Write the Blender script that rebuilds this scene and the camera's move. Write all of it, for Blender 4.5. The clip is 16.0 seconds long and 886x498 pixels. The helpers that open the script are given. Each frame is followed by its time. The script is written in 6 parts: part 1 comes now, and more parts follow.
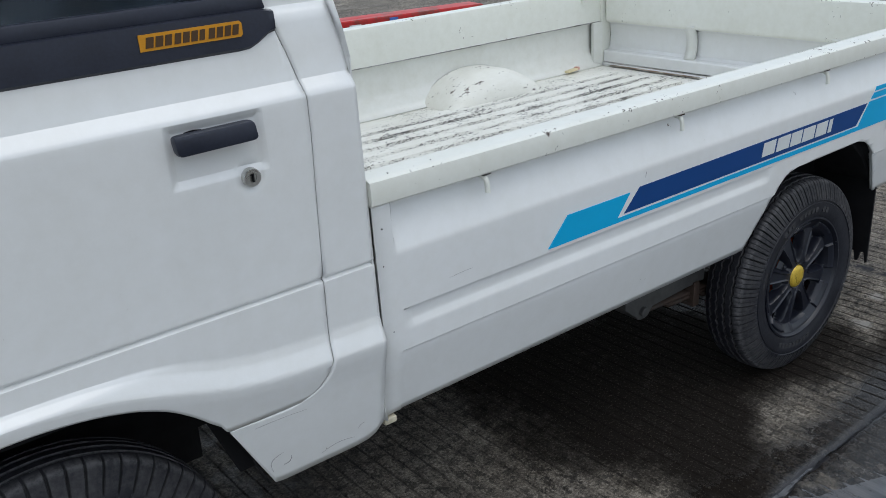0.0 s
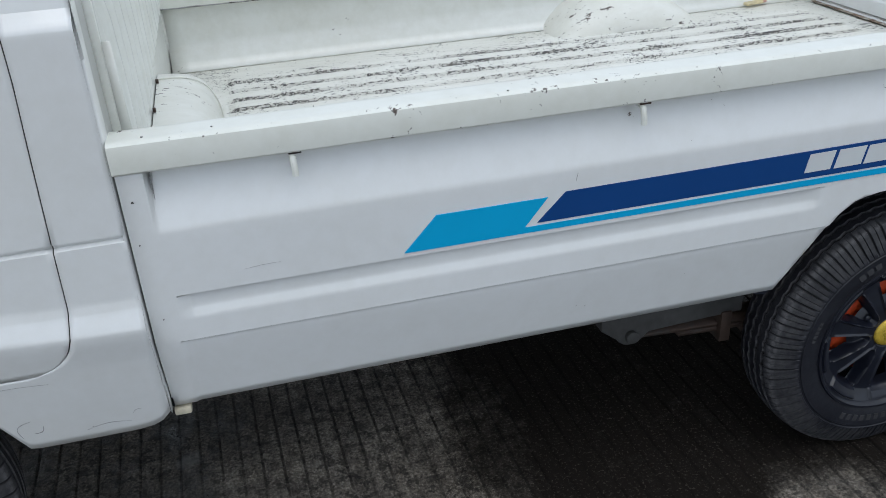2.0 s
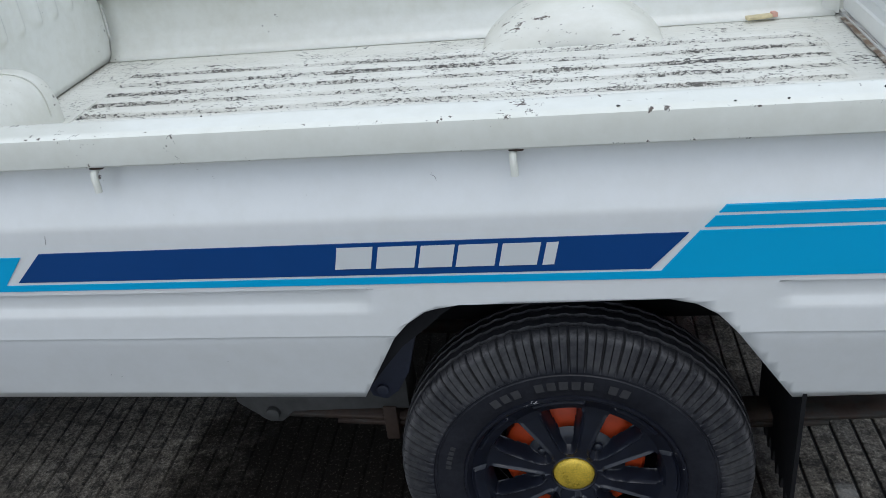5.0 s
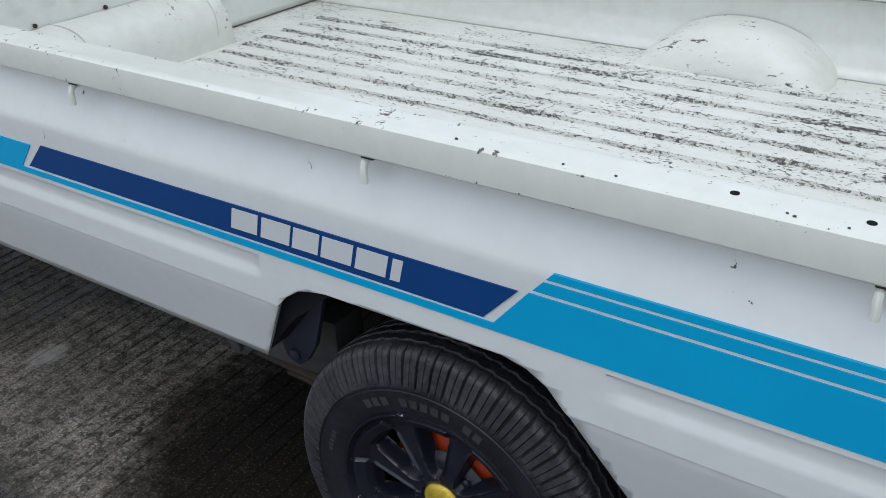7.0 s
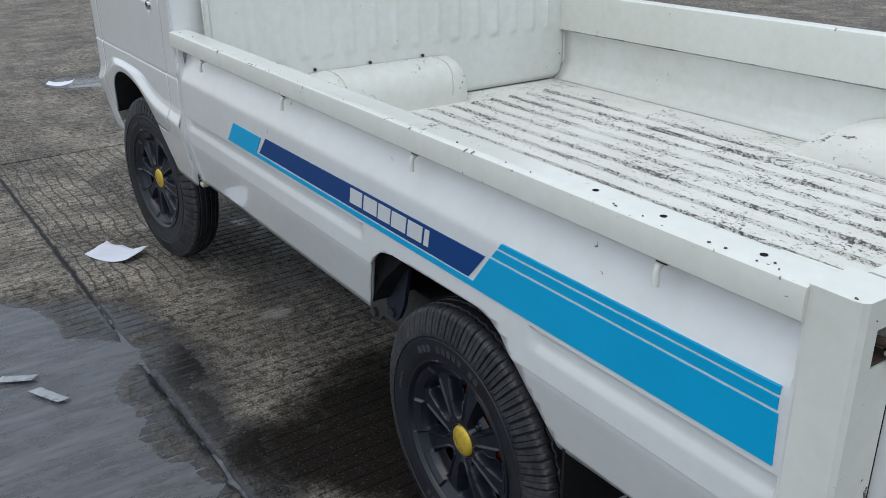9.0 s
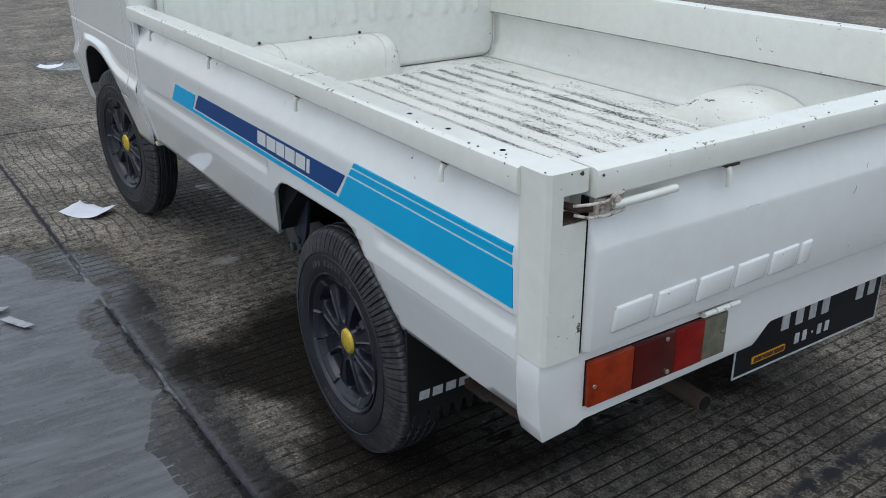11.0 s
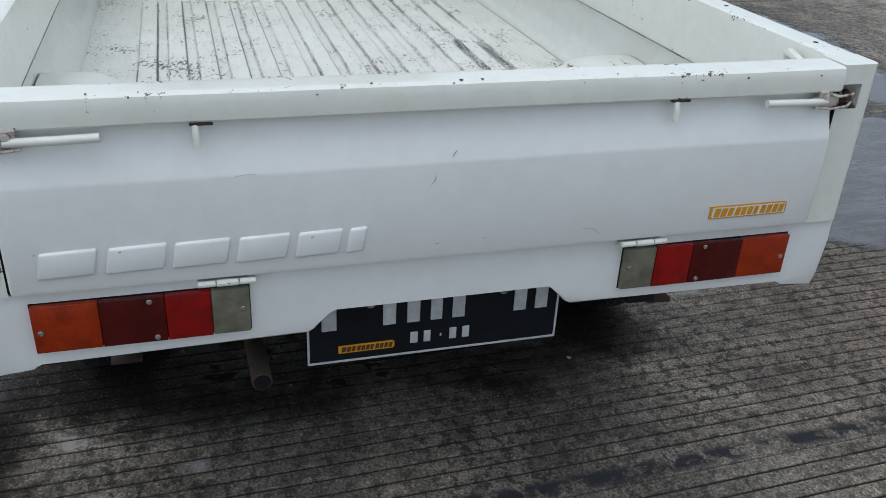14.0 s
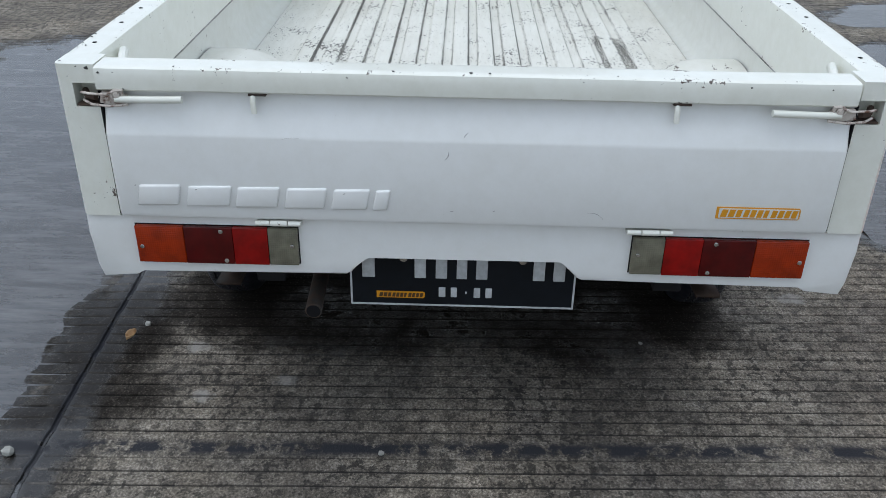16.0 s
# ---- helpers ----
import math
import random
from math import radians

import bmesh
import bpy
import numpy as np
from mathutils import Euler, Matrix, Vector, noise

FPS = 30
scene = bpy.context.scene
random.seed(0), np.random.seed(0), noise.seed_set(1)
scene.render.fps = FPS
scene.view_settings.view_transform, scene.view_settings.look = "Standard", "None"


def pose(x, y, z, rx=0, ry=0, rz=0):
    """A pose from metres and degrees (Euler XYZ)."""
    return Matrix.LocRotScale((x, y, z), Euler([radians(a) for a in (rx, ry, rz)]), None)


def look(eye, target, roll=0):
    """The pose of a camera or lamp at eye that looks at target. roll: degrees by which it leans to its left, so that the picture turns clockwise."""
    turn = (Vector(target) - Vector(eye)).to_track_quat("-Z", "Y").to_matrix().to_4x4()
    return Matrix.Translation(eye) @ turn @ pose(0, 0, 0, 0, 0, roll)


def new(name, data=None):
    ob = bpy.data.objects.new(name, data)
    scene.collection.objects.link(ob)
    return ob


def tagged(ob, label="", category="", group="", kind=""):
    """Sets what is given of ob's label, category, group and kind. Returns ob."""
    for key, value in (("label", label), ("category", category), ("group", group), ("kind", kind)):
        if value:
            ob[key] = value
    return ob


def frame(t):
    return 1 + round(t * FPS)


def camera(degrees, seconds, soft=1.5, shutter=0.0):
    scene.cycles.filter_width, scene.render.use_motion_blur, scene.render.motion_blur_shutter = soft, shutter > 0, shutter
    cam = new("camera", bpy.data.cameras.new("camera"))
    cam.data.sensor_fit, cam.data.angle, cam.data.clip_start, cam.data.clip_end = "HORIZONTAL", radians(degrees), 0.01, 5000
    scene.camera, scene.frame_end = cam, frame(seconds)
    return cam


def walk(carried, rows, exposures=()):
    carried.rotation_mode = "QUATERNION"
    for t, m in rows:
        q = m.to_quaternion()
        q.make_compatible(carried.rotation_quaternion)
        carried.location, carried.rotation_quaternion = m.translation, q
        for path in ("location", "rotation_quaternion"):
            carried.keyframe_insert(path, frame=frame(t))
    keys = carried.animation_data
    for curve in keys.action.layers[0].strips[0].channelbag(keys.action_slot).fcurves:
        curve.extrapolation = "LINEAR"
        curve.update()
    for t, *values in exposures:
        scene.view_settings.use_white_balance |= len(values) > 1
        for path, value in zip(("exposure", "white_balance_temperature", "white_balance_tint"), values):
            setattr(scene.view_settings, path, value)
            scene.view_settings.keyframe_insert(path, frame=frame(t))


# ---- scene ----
cam = camera(53.9, 16.0, soft=0.75)
PATH = [
    (0, (0.987, -1.108, 1.3), (2.072, 0.39, 0.538), -4.0),
    (0.5, (1.116, -1.164, 1.3), (2.145, 0.342, 0.479), -2.7),
    (1, (1.357, -1.126, 1.291), (2.264, 0.407, 0.382), -1.1),
    (1.5, (1.6, -1.146, 1.288), (2.306, 0.479, 0.361), -1.5),
    (2, (1.828, -1.127, 1.283), (2.23, 0.586, 0.333), -3.2),
    (2.5, (2.047, -1.052, 1.267), (2.278, 0.661, 0.261), -2.8),
    (3, (2.258, -1.031, 1.259), (2.374, 0.678, 0.228), -2.5),
    (3.5, (2.502, -1.071, 1.267), (2.463, 0.646, 0.242), -4.3),
    (4, (2.686, -1.055, 1.264), (2.517, 0.669, 0.264), -5.9),
    (4.5, (2.878, -0.98, 1.255), (2.639, 0.741, 0.264), -6.7),
    (5, (3.024, -0.957, 1.252), (2.711, 0.764, 0.281), -6.6),
    (5.2, (3.077, -0.958, 1.252), (2.719, 0.76, 0.293), -6.6),
    (7.3, (3.64, -0.698, 1.25), (2.535, 0.654, 0.276), -1.0),
    (7.5, (3.714, -0.676, 1.253), (2.503, 0.595, 0.294), -1.1),
    (8, (3.878, -0.643, 1.271), (2.473, 0.465, 0.379), -1.7),
    (8.2, (3.933, -0.654, 1.272), (2.484, 0.426, 0.415), -1.7),
    (10.3, (4.53, -0.832, 1.255), (2.95, 0.136, 0.503), -0.2),
    (10.5, (4.577, -0.814, 1.257), (2.997, 0.149, 0.498), -0.4),
    (11, (4.617, -0.721, 1.258), (3.072, 0.279, 0.475), -0.6),
    (11.5, (4.616, -0.569, 1.255), (3.102, 0.454, 0.443), 0.1),
    (12, (4.668, -0.449, 1.262), (3.154, 0.574, 0.449), 0.8),
    (12.5, (4.81, -0.252, 1.266), (3.251, 0.692, 0.443), 0.8),
    (13, (4.889, -0.093, 1.267), (3.276, 0.719, 0.407), 0.9),
    (13.5, (4.907, 0.136, 1.264), (3.256, 0.818, 0.364), 2.3),
    (14, (4.964, 0.346, 1.269), (3.275, 0.876, 0.337), 3.1),
    (14.5, (5.063, 0.562, 1.312), (3.328, 0.872, 0.367), 3.3),
    (15, (5.185, 0.634, 1.358), (3.413, 0.774, 0.443), 2.6),
    (15.5, (5.292, 0.651, 1.37), (3.523, 0.693, 0.438), 1.3),
    (16, (5.242, 0.717, 1.362), (3.496, 0.687, 0.387), 1.0),
]
walk(cam, [(t, look(eye, target, roll)) for t, eye, target, roll in PATH], exposures=[(0, 0.03, 6500, 10), (3, 0.07, 6400, 10), (5, 0.07, 6400, 10), (8, 0.04, 6450, 10), (10.5, 0.08, 6450, 10), (11.5, 0.07, 6400, 10), (13, 0.03, 6450, 10), (15.5, -0.02, 6360, 10), (16, 0.18, 6380, 10)])

# ---- world, sun, exposure ----
world = bpy.data.worlds.new("overcast_sky")
scene.world = world
world.use_nodes = True
wt = world.node_tree
wt.nodes.clear()
w_out = wt.nodes.new("ShaderNodeOutputWorld")
w_add = wt.nodes.new("ShaderNodeAddShader")
w_sky = wt.nodes.new("ShaderNodeTexSky")
w_sky.sky_type, w_sky.sun_disc = "NISHITA", False
w_sky.sun_elevation, w_sky.sun_rotation = radians(58), radians(200)
w_blue, w_cloud = wt.nodes.new("ShaderNodeBackground"), wt.nodes.new("ShaderNodeBackground")
w_blue.inputs[1].default_value = 0.05
w_cloud.inputs[1].default_value = 0.84
w_noise, w_ramp, w_co = wt.nodes.new("ShaderNodeTexNoise"), wt.nodes.new("ShaderNodeValToRGB"), wt.nodes.new("ShaderNodeTexCoord")
w_noise.inputs["Scale"].default_value, w_noise.inputs["Detail"].default_value = 2.2, 5
w_ramp.color_ramp.elements[0].position, w_ramp.color_ramp.elements[0].color = 0.3, (0.70, 0.80, 0.92, 1)
w_ramp.color_ramp.elements[1].position, w_ramp.color_ramp.elements[1].color = 0.7, (0.95, 1.0, 1.04, 1)
wt.links.new(w_co.outputs["Generated"], w_noise.inputs["Vector"])
wt.links.new(w_noise.outputs["Fac"], w_ramp.inputs[0])
w_sep, w_map, w_mix = wt.nodes.new("ShaderNodeSeparateXYZ"), wt.nodes.new("ShaderNodeMapRange"), wt.nodes.new("ShaderNodeMix")
w_map.inputs[3].default_value, w_map.inputs[4].default_value = 0.62, 1.22
w_mix.data_type, w_mix.blend_type = "RGBA", "MULTIPLY"
w_mix.inputs[0].default_value = 1.0
wt.links.new(w_co.outputs["Generated"], w_sep.inputs[0])
wt.links.new(w_sep.outputs[2], w_map.inputs[0])
wt.links.new(w_ramp.outputs[0], w_mix.inputs[6])
wt.links.new(w_map.outputs[0], w_mix.inputs[7])
wt.links.new(w_mix.outputs[2], w_cloud.inputs[0])
wt.links.new(w_sky.outputs[0], w_blue.inputs[0])
wt.links.new(w_blue.outputs[0], w_add.inputs[0])
wt.links.new(w_cloud.outputs[0], w_add.inputs[1])
wt.links.new(w_add.outputs[0], w_out.inputs[0])

sun = new("sun", bpy.data.lights.new("sun", "SUN"))
sun.data.energy, sun.data.angle, sun.data.color = 0.55, radians(40), (1.0, 0.98, 0.95)
sun.matrix_world = look((2.2, -1.8, 7), (1.0, 0.7, 0))


# ---- materials ----
def mat_start(name):
    m = bpy.data.materials.new(name)
    m.use_nodes = True
    return m, m.node_tree, m.node_tree.nodes["Principled BSDF"]


def node(nt, kind, **vals):
    n = nt.nodes.new("ShaderNode" + kind)
    for k, v in vals.items():
        n.inputs[k.replace("_", " ")].default_value = v
    return n


def obj_coord(nt, stretch=(1, 1, 1)):
    co, mp = nt.nodes.new("ShaderNodeTexCoord"), nt.nodes.new("ShaderNodeMapping")
    mp.inputs["Scale"].default_value = stretch
    nt.links.new(co.outputs["Object"], mp.inputs["Vector"])
    return mp.outputs[0]


def noise_fac(nt, vec, scale, detail=4.0, rough=0.55):
    n = node(nt, "TexNoise", Scale=scale, Detail=detail, Roughness=rough)
    nt.links.new(vec, n.inputs["Vector"])
    return n.outputs["Fac"]


def ramp(nt, fac, stops):
    r = nt.nodes.new("ShaderNodeValToRGB")
    while len(r.color_ramp.elements) < len(stops):
        r.color_ramp.elements.new(0.5)
    for e, (p, c) in zip(r.color_ramp.elements, stops):
        e.position = p
        e.color = (*c, 1) if isinstance(c, tuple) else (c, c, c, 1)
    nt.links.new(fac, r.inputs[0])
    return r.outputs[0]


def math_n(nt, op, a, b):
    n = nt.nodes.new("ShaderNodeMath")
    n.operation = op
    for i, v in enumerate((a, b)):
        if isinstance(v, (int, float)):
            n.inputs[i].default_value = v
        else:
            nt.links.new(v, n.inputs[i])
    return n.outputs[0]


def mix_c(nt, fac, a, b, blend="MIX"):
    n = nt.nodes.new("ShaderNodeMix")
    n.data_type, n.blend_type = "RGBA", blend
    for i, v in ((0, fac), (6, a), (7, b)):
        if isinstance(v, tuple):
            n.inputs[i].default_value = (*v, 1)
        elif isinstance(v, (int, float)):
            n.inputs[i].default_value = v
        else:
            nt.links.new(v, n.inputs[i])
    return n.outputs[2]


def bump(nt, bsdf, height, strength, distance):
    b = node(nt, "Bump", Strength=strength, Distance=distance)
    nt.links.new(height, b.inputs["Height"])
    nt.links.new(b.outputs[0], bsdf.inputs["Normal"])
    return b


def simple(name, color, rough=0.5, metal=0.0, grain=40.0, vary=0.25, relief=0.0, coat=0.0, dirt=None, dirt_at=0.52):
    """A surface with fine grain and larger wear in its colour and gloss."""
    m, nt, bs = mat_start(name)
    v = obj_coord(nt)
    f1, f2 = noise_fac(nt, v, grain), noise_fac(nt, v, grain * 0.12, 3)
    f = math_n(nt, "ADD", math_n(nt, "MULTIPLY", f1, 0.5), math_n(nt, "MULTIPLY", f2, 0.5))
    lo = tuple(c * (1 - vary) for c in color)
    hi = tuple(min(1, c * (1 + vary)) for c in color)
    col = ramp(nt, f, [(0.3, lo), (0.7, hi)])
    if dirt:
        col = mix_c(nt, ramp(nt, noise_fac(nt, v, grain * 0.3, 6, 0.7), [(dirt_at, 0.0), (dirt_at + 0.10, 1.0)]), col, dirt)
    nt.links.new(col, bs.inputs["Base Color"])
    nt.links.new(ramp(nt, f2, [(0.3, max(0.02, rough - 0.1)), (0.7, min(1, rough + 0.1))]), bs.inputs["Roughness"])
    bs.inputs["Metallic"].default_value = metal
    bs.inputs["Coat Weight"].default_value = coat
    if (max(color) < 0.02 and coat == 0) or color[0] < 0.005:
        bs.inputs["Specular IOR Level"].default_value = 0.2
    if relief:
        bump(nt, bs, f1, 0.6, relief)
    return m


def paint(name, color, chips=0.66, grime=0.25, stretch=(1, 1, 1), rough=0.3, chip_scale=26.0, chip_color=(0.09, 0.09, 0.085), coat=0.35, dents=0.0006, edge_wear=0.055):
    """Old white coachwork: faint grime, orange peel, and chips down to the dark metal."""
    m, nt, bs = mat_start(name)
    v, vs = obj_coord(nt), obj_coord(nt, stretch)
    big = noise_fac(nt, v, 3.0, 5, 0.6)
    fine = noise_fac(nt, vs, 30.0, 6, 0.65)
    dirty = tuple(c * k for c, k in zip(color, (0.72, 0.70, 0.62)))
    g = math_n(nt, "MULTIPLY", ramp(nt, math_n(nt, "MULTIPLY", math_n(nt, "ADD", big, fine), 0.5), [(0.42, 0.0), (0.68, 1.0)]), grime)
    col = mix_c(nt, g, color, dirty)
    if chips < 1:
        spots = noise_fac(nt, vs, chip_scale, 5, 0.7)
        where = noise_fac(nt, vs, chip_scale * 0.11, 3, 0.6)
        c = math_n(nt, "ADD", math_n(nt, "MULTIPLY", spots, 0.62), math_n(nt, "MULTIPLY", where, 0.38))
        edge = nt.nodes.new("ShaderNodeAttribute")
        edge.attribute_name = "edge"
        c = math_n(nt, "ADD", c, math_n(nt, "MULTIPLY", edge.outputs["Fac"], edge_wear))
        cm = ramp(nt, c, [(chips - 0.055, 0.0), (chips - 0.05, 1.0)])
        rust = mix_c(nt, noise_fac(nt, v, 60.0), chip_color, (0.10, 0.06, 0.04))
        col = mix_c(nt, cm, col, rust)
        nt.links.new(ramp(nt, cm, [(0, rough), (1, 0.75)]), bs.inputs["Roughness"])
    else:
        bs.inputs["Roughness"].default_value = rough
    nt.links.new(col, bs.inputs["Base Color"])
    bs.inputs["Coat Weight"].default_value = coat
    bs.inputs["Coat Roughness"].default_value = 0.03
    h = math_n(nt, "ADD", math_n(nt, "MULTIPLY", noise_fac(nt, v, 9.0, 2), 1.0), math_n(nt, "MULTIPLY", noise_fac(nt, v, 180.0, 2), 0.05))
    bump(nt, bs, h, 0.5, dents * 4)
    return m


WHITE = (0.76, 0.77, 0.76)
M_PAINT = paint("white_body_paint", WHITE, chips=0.735, grime=0.22, chip_scale=60.0, coat=1.0)
M_RAIL = paint("worn_white_rail_paint", (0.765, 0.775, 0.71), chips=0.702, grime=0.35, chip_scale=95.0)
M_BED = paint("worn_cream_bed_paint", (0.76, 0.76, 0.70), chips=0.655, grime=0.4, stretch=(0.6, 1, 1), chip_scale=80.0, rough=0.45, coat=0.1)
M_INNER = paint("cream_inner_paint", (0.755, 0.765, 0.72), chips=0.712, grime=0.4, rough=0.35, coat=0.55, chip_scale=50.0)
M_BLACKTRIM = simple("dark_plastic", (0.017, 0.021, 0.036), 0.45, grain=200, relief=0.0002)
M_UNDER = simple("dirty_underbody", (0.013, 0.013, 0.0145), 0.8, grain=25, vary=0.5, relief=0.002)
M_RUST = simple("rusty_steel", (0.06, 0.038, 0.028), 0.75, metal=0.3, grain=40, vary=0.5, relief=0.001, dirt=(0.05, 0.045, 0.04))
M_GREYSTEEL = simple("grimy_grey_steel", (0.075, 0.074, 0.072), 0.65, metal=0.3, grain=40, vary=0.4, relief=0.001)
M_LATCH = simple("chipped_latch_paint", (0.55, 0.50, 0.45), 0.5, grain=110, vary=0.2, relief=0.0006, dirt=(0.11, 0.048, 0.03), dirt_at=0.50)
M_SEALANT = simple("yellowed_sealant", (0.55, 0.50, 0.38), 0.7, grain=60, vary=0.3)
M_GUSSET = simple("mottled_grey_corner", (0.33, 0.33, 0.32), 0.7, grain=60, vary=0.5, dirt=(0.07, 0.06, 0.05))
M_RUSTLINE = simple("rust_brown_dirt", (0.17, 0.12, 0.085), 0.8, grain=60, vary=0.6, relief=0.001, dirt=(0.45, 0.42, 0.36), dirt_at=0.5)
M_CHROME = simple("worn_chrome", (0.6, 0.6, 0.58), 0.25, metal=1.0, grain=120, vary=0.15)
M_LIGHTBLUE = simple("light_blue_vinyl", (0.0005, 0.36, 0.65), 0.4, grain=8, vary=0.06, coat=0.08)
M_DARKBLUE = simple("dark_blue_vinyl", (0.003, 0.049, 0.195), 0.4, grain=8, vary=0.08, coat=0.08)
M_VINYLWHITE = simple("pale_grey_vinyl", (0.62, 0.64, 0.64), 0.35, grain=8, vary=0.05)
M_ORANGE = simple("orange_sticker", (0.62, 0.27, 0.01), 0.4, grain=60, vary=0.12)
M_STICKDARK = simple("brown_sticker_ink", (0.07, 0.035, 0.012), 0.4, grain=60, vary=0.12)
M_PLATE = simple("black_plate_enamel", (0.005, 0.007, 0.010), 0.4, grain=60, vary=0.3)
M_PLATEWHITE = simple("grey_white_plate_ink", (0.44, 0.46, 0.47), 0.45, grain=80, vary=0.3)
M_RIM = simple("black_alloy", (0.0062, 0.0078, 0.0145), 0.30, metal=0.0, grain=60, vary=0.5, coat=0.04, relief=0.0003)
M_RIMLIP = paint("chipped_black_rim_lip", (0.0065, 0.0078, 0.0140), chips=0.682, grime=0.0, rough=0.34, chip_scale=110.0, chip_color=(0.75, 0.77, 0.80), coat=0.0, dents=0.0002)
M_GOLD = simple("gold_foil_cap", (0.62, 0.43, 0.05), 0.35, metal=0.35, grain=350, vary=0.4, relief=0.001)
M_DRUM = simple("orange_red_drum", (0.55, 0.06, 0.012), 0.5, grain=40, vary=0.3)
M_TORN = simple("torn_pink_card", (0.62, 0.36, 0.29), 0.7, grain=60, vary=0.3)
M_PAPER = simple("white_paper", (0.72, 0.74, 0.80), 0.8, grain=30, vary=0.06)
M_WETPAPER = simple("sodden_grey_paper", (0.34, 0.36, 0.38), 0.6, grain=60, vary=0.3, dirt=(0.16, 0.16, 0.165))
M_LEAF = simple("dry_leaf", (0.35, 0.22, 0.11), 0.8, grain=80, vary=0.4)
M_STONE = simple("grey_pebble", (0.30, 0.30, 0.275), 0.85, grain=90, vary=0.3, relief=0.002)
M_CARD = simple("yellowed_card", (0.66, 0.57, 0.36), 0.7, grain=60, vary=0.3)
M_REDPL = simple("red_barrier_plastic", (0.50, 0.012, 0.012), 0.45, grain=25, vary=0.2, relief=0.0005, dirt=(0.22, 0.03, 0.02))
M_WHITEPL = simple("dull_white_band", (0.55, 0.56, 0.56), 0.5, grain=25, vary=0.15)
M_BLUEPL = simple("faded_blue_patch", (0.03, 0.09, 0.30), 0.6, grain=25, vary=0.4)
M_RUBBERBAR = simple("moulded_rubber_marks", (0.034, 0.034, 0.037), 0.6, grain=60, vary=0.3)
M_FLAP = simple("black_rubber_flap", (0.010, 0.010, 0.011), 0.6, grain=30, vary=0.4, relief=0.001)
# near-black for shade painted into gaps, holes and bores; also small dark parts
M_SEAM = simple("dark_gap_shade", (0.006, 0.006, 0.007), 0.9, grain=30)
M_MUD = simple("mud_caked_guard", (0.016, 0.016, 0.018), 0.85, grain=55, vary=0.5, relief=0.004, dirt=(0.085, 0.082, 0.080), dirt_at=0.53)
M_CARBLACK = simple("black_car_paint", (0.01, 0.01, 0.014), 0.2, grain=20, coat=0.5)


def rubber_material():
    """Worn rubber: a dusty grey shoulder, a darker dressed sidewall and scuffed tread edges."""
    m, nt, bs = mat_start("worn_tyre_rubber")
    v = obj_coord(nt)
    f, g = noise_fac(nt, v, 90, 5, 0.7), noise_fac(nt, v, 12, 4)
    sep = nt.nodes.new("ShaderNodeSeparateXYZ")
    nt.links.new(v, sep.inputs[0])
    rad = math_n(nt, "SQRT", math_n(nt, "ADD", math_n(nt, "MULTIPLY", sep.outputs[0], sep.outputs[0]), math_n(nt, "MULTIPLY", sep.outputs[2], sep.outputs[2])), 0.0)
    far = math_n(nt, "ADD", math_n(nt, "MULTIPLY", rad, 3.6), math_n(nt, "MULTIPLY", math_n(nt, "SUBTRACT", g, 0.5), 0.10))
    # dust kept off the inner side, putting its shade into the colour
    shoulder = math_n(nt, "MULTIPLY", ramp(nt, far, [(0.775, 0.0), (0.83, 1.0), (0.93, 1.0), (0.972, 0.25)]), math_n(nt, "LESS_THAN", sep.outputs[1], 0.0))
    dust = ramp(nt, math_n(nt, "MULTIPLY", math_n(nt, "ADD", f, g), 0.5), [(0.40, 0.0), (0.62, 1.0)])
    low = mix_c(nt, dust, (0.0075, 0.0082, 0.0125), (0.020, 0.021, 0.027))
    high = mix_c(nt, dust, (0.015, 0.0155, 0.020), (0.058, 0.057, 0.059))
    edge = nt.nodes.new("ShaderNodeAttribute")
    edge.attribute_name = "edge"
    # cuts and grooves coloured near black, deepening the shade in them
    slot_shade = nt.nodes.new("ShaderNodeAttribute")
    slot_shade.attribute_name = "slot_shade"
    col = mix_c(nt, math_n(nt, "MULTIPLY", slot_shade.outputs["Fac"], 0.8), mix_c(nt, shoulder, low, high), (0.005, 0.005, 0.006))
    nt.links.new(mix_c(nt, math_n(nt, "MULTIPLY", edge.outputs["Fac"], ramp(nt, f, [(0.35, 0.2), (0.6, 0.9)])), col, (0.125, 0.122, 0.125)), bs.inputs["Base Color"])
    nt.links.new(ramp(nt, shoulder, [(0.0, 0.42), (1.0, 0.66)]), bs.inputs["Roughness"])
    bs.inputs["Specular IOR Level"].default_value = 0.34
    bump(nt, bs, f, 0.5, 0.0008)
    return m


M_RUBBER = rubber_material()


def lens_material(name, color, ribs=True):
    m, nt, bs = mat_start(name)
    v = obj_coord(nt)
    nt.links.new(ramp(nt, noise_fac(nt, v, 25, 4), [(0.35, tuple(c * 0.6 for c in color)), (0.65, color)]), bs.inputs["Base Color"])
    bs.inputs["Roughness"].default_value = 0.25
    bs.inputs["Specular IOR Level"].default_value = 0.3
    bs.inputs["Coat Weight"].default_value = 0.12
    if ribs:
        w1, w2 = node(nt, "TexWave", Scale=75.0), node(nt, "TexWave", Scale=75.0)
        w1.bands_direction, w2.bands_direction = "Y", "Z"
        nt.links.new(v, w1.inputs["Vector"])
        nt.links.new(v, w2.inputs["Vector"])
        bump(nt, bs, math_n(nt, "ADD", w1.outputs["Fac"], w2.outputs["Fac"]), 0.3, 0.0008)
    return m


M_LENS_ORANGE = lens_material("orange_lens", (0.33, 0.027, 0.002))
M_LENS_RED = lens_material("red_lens", (0.27, 0.003, 0.002), False)
M_LENS_DARKRED = lens_material("dark_red_lens", (0.08, 0.002, 0.002), False)
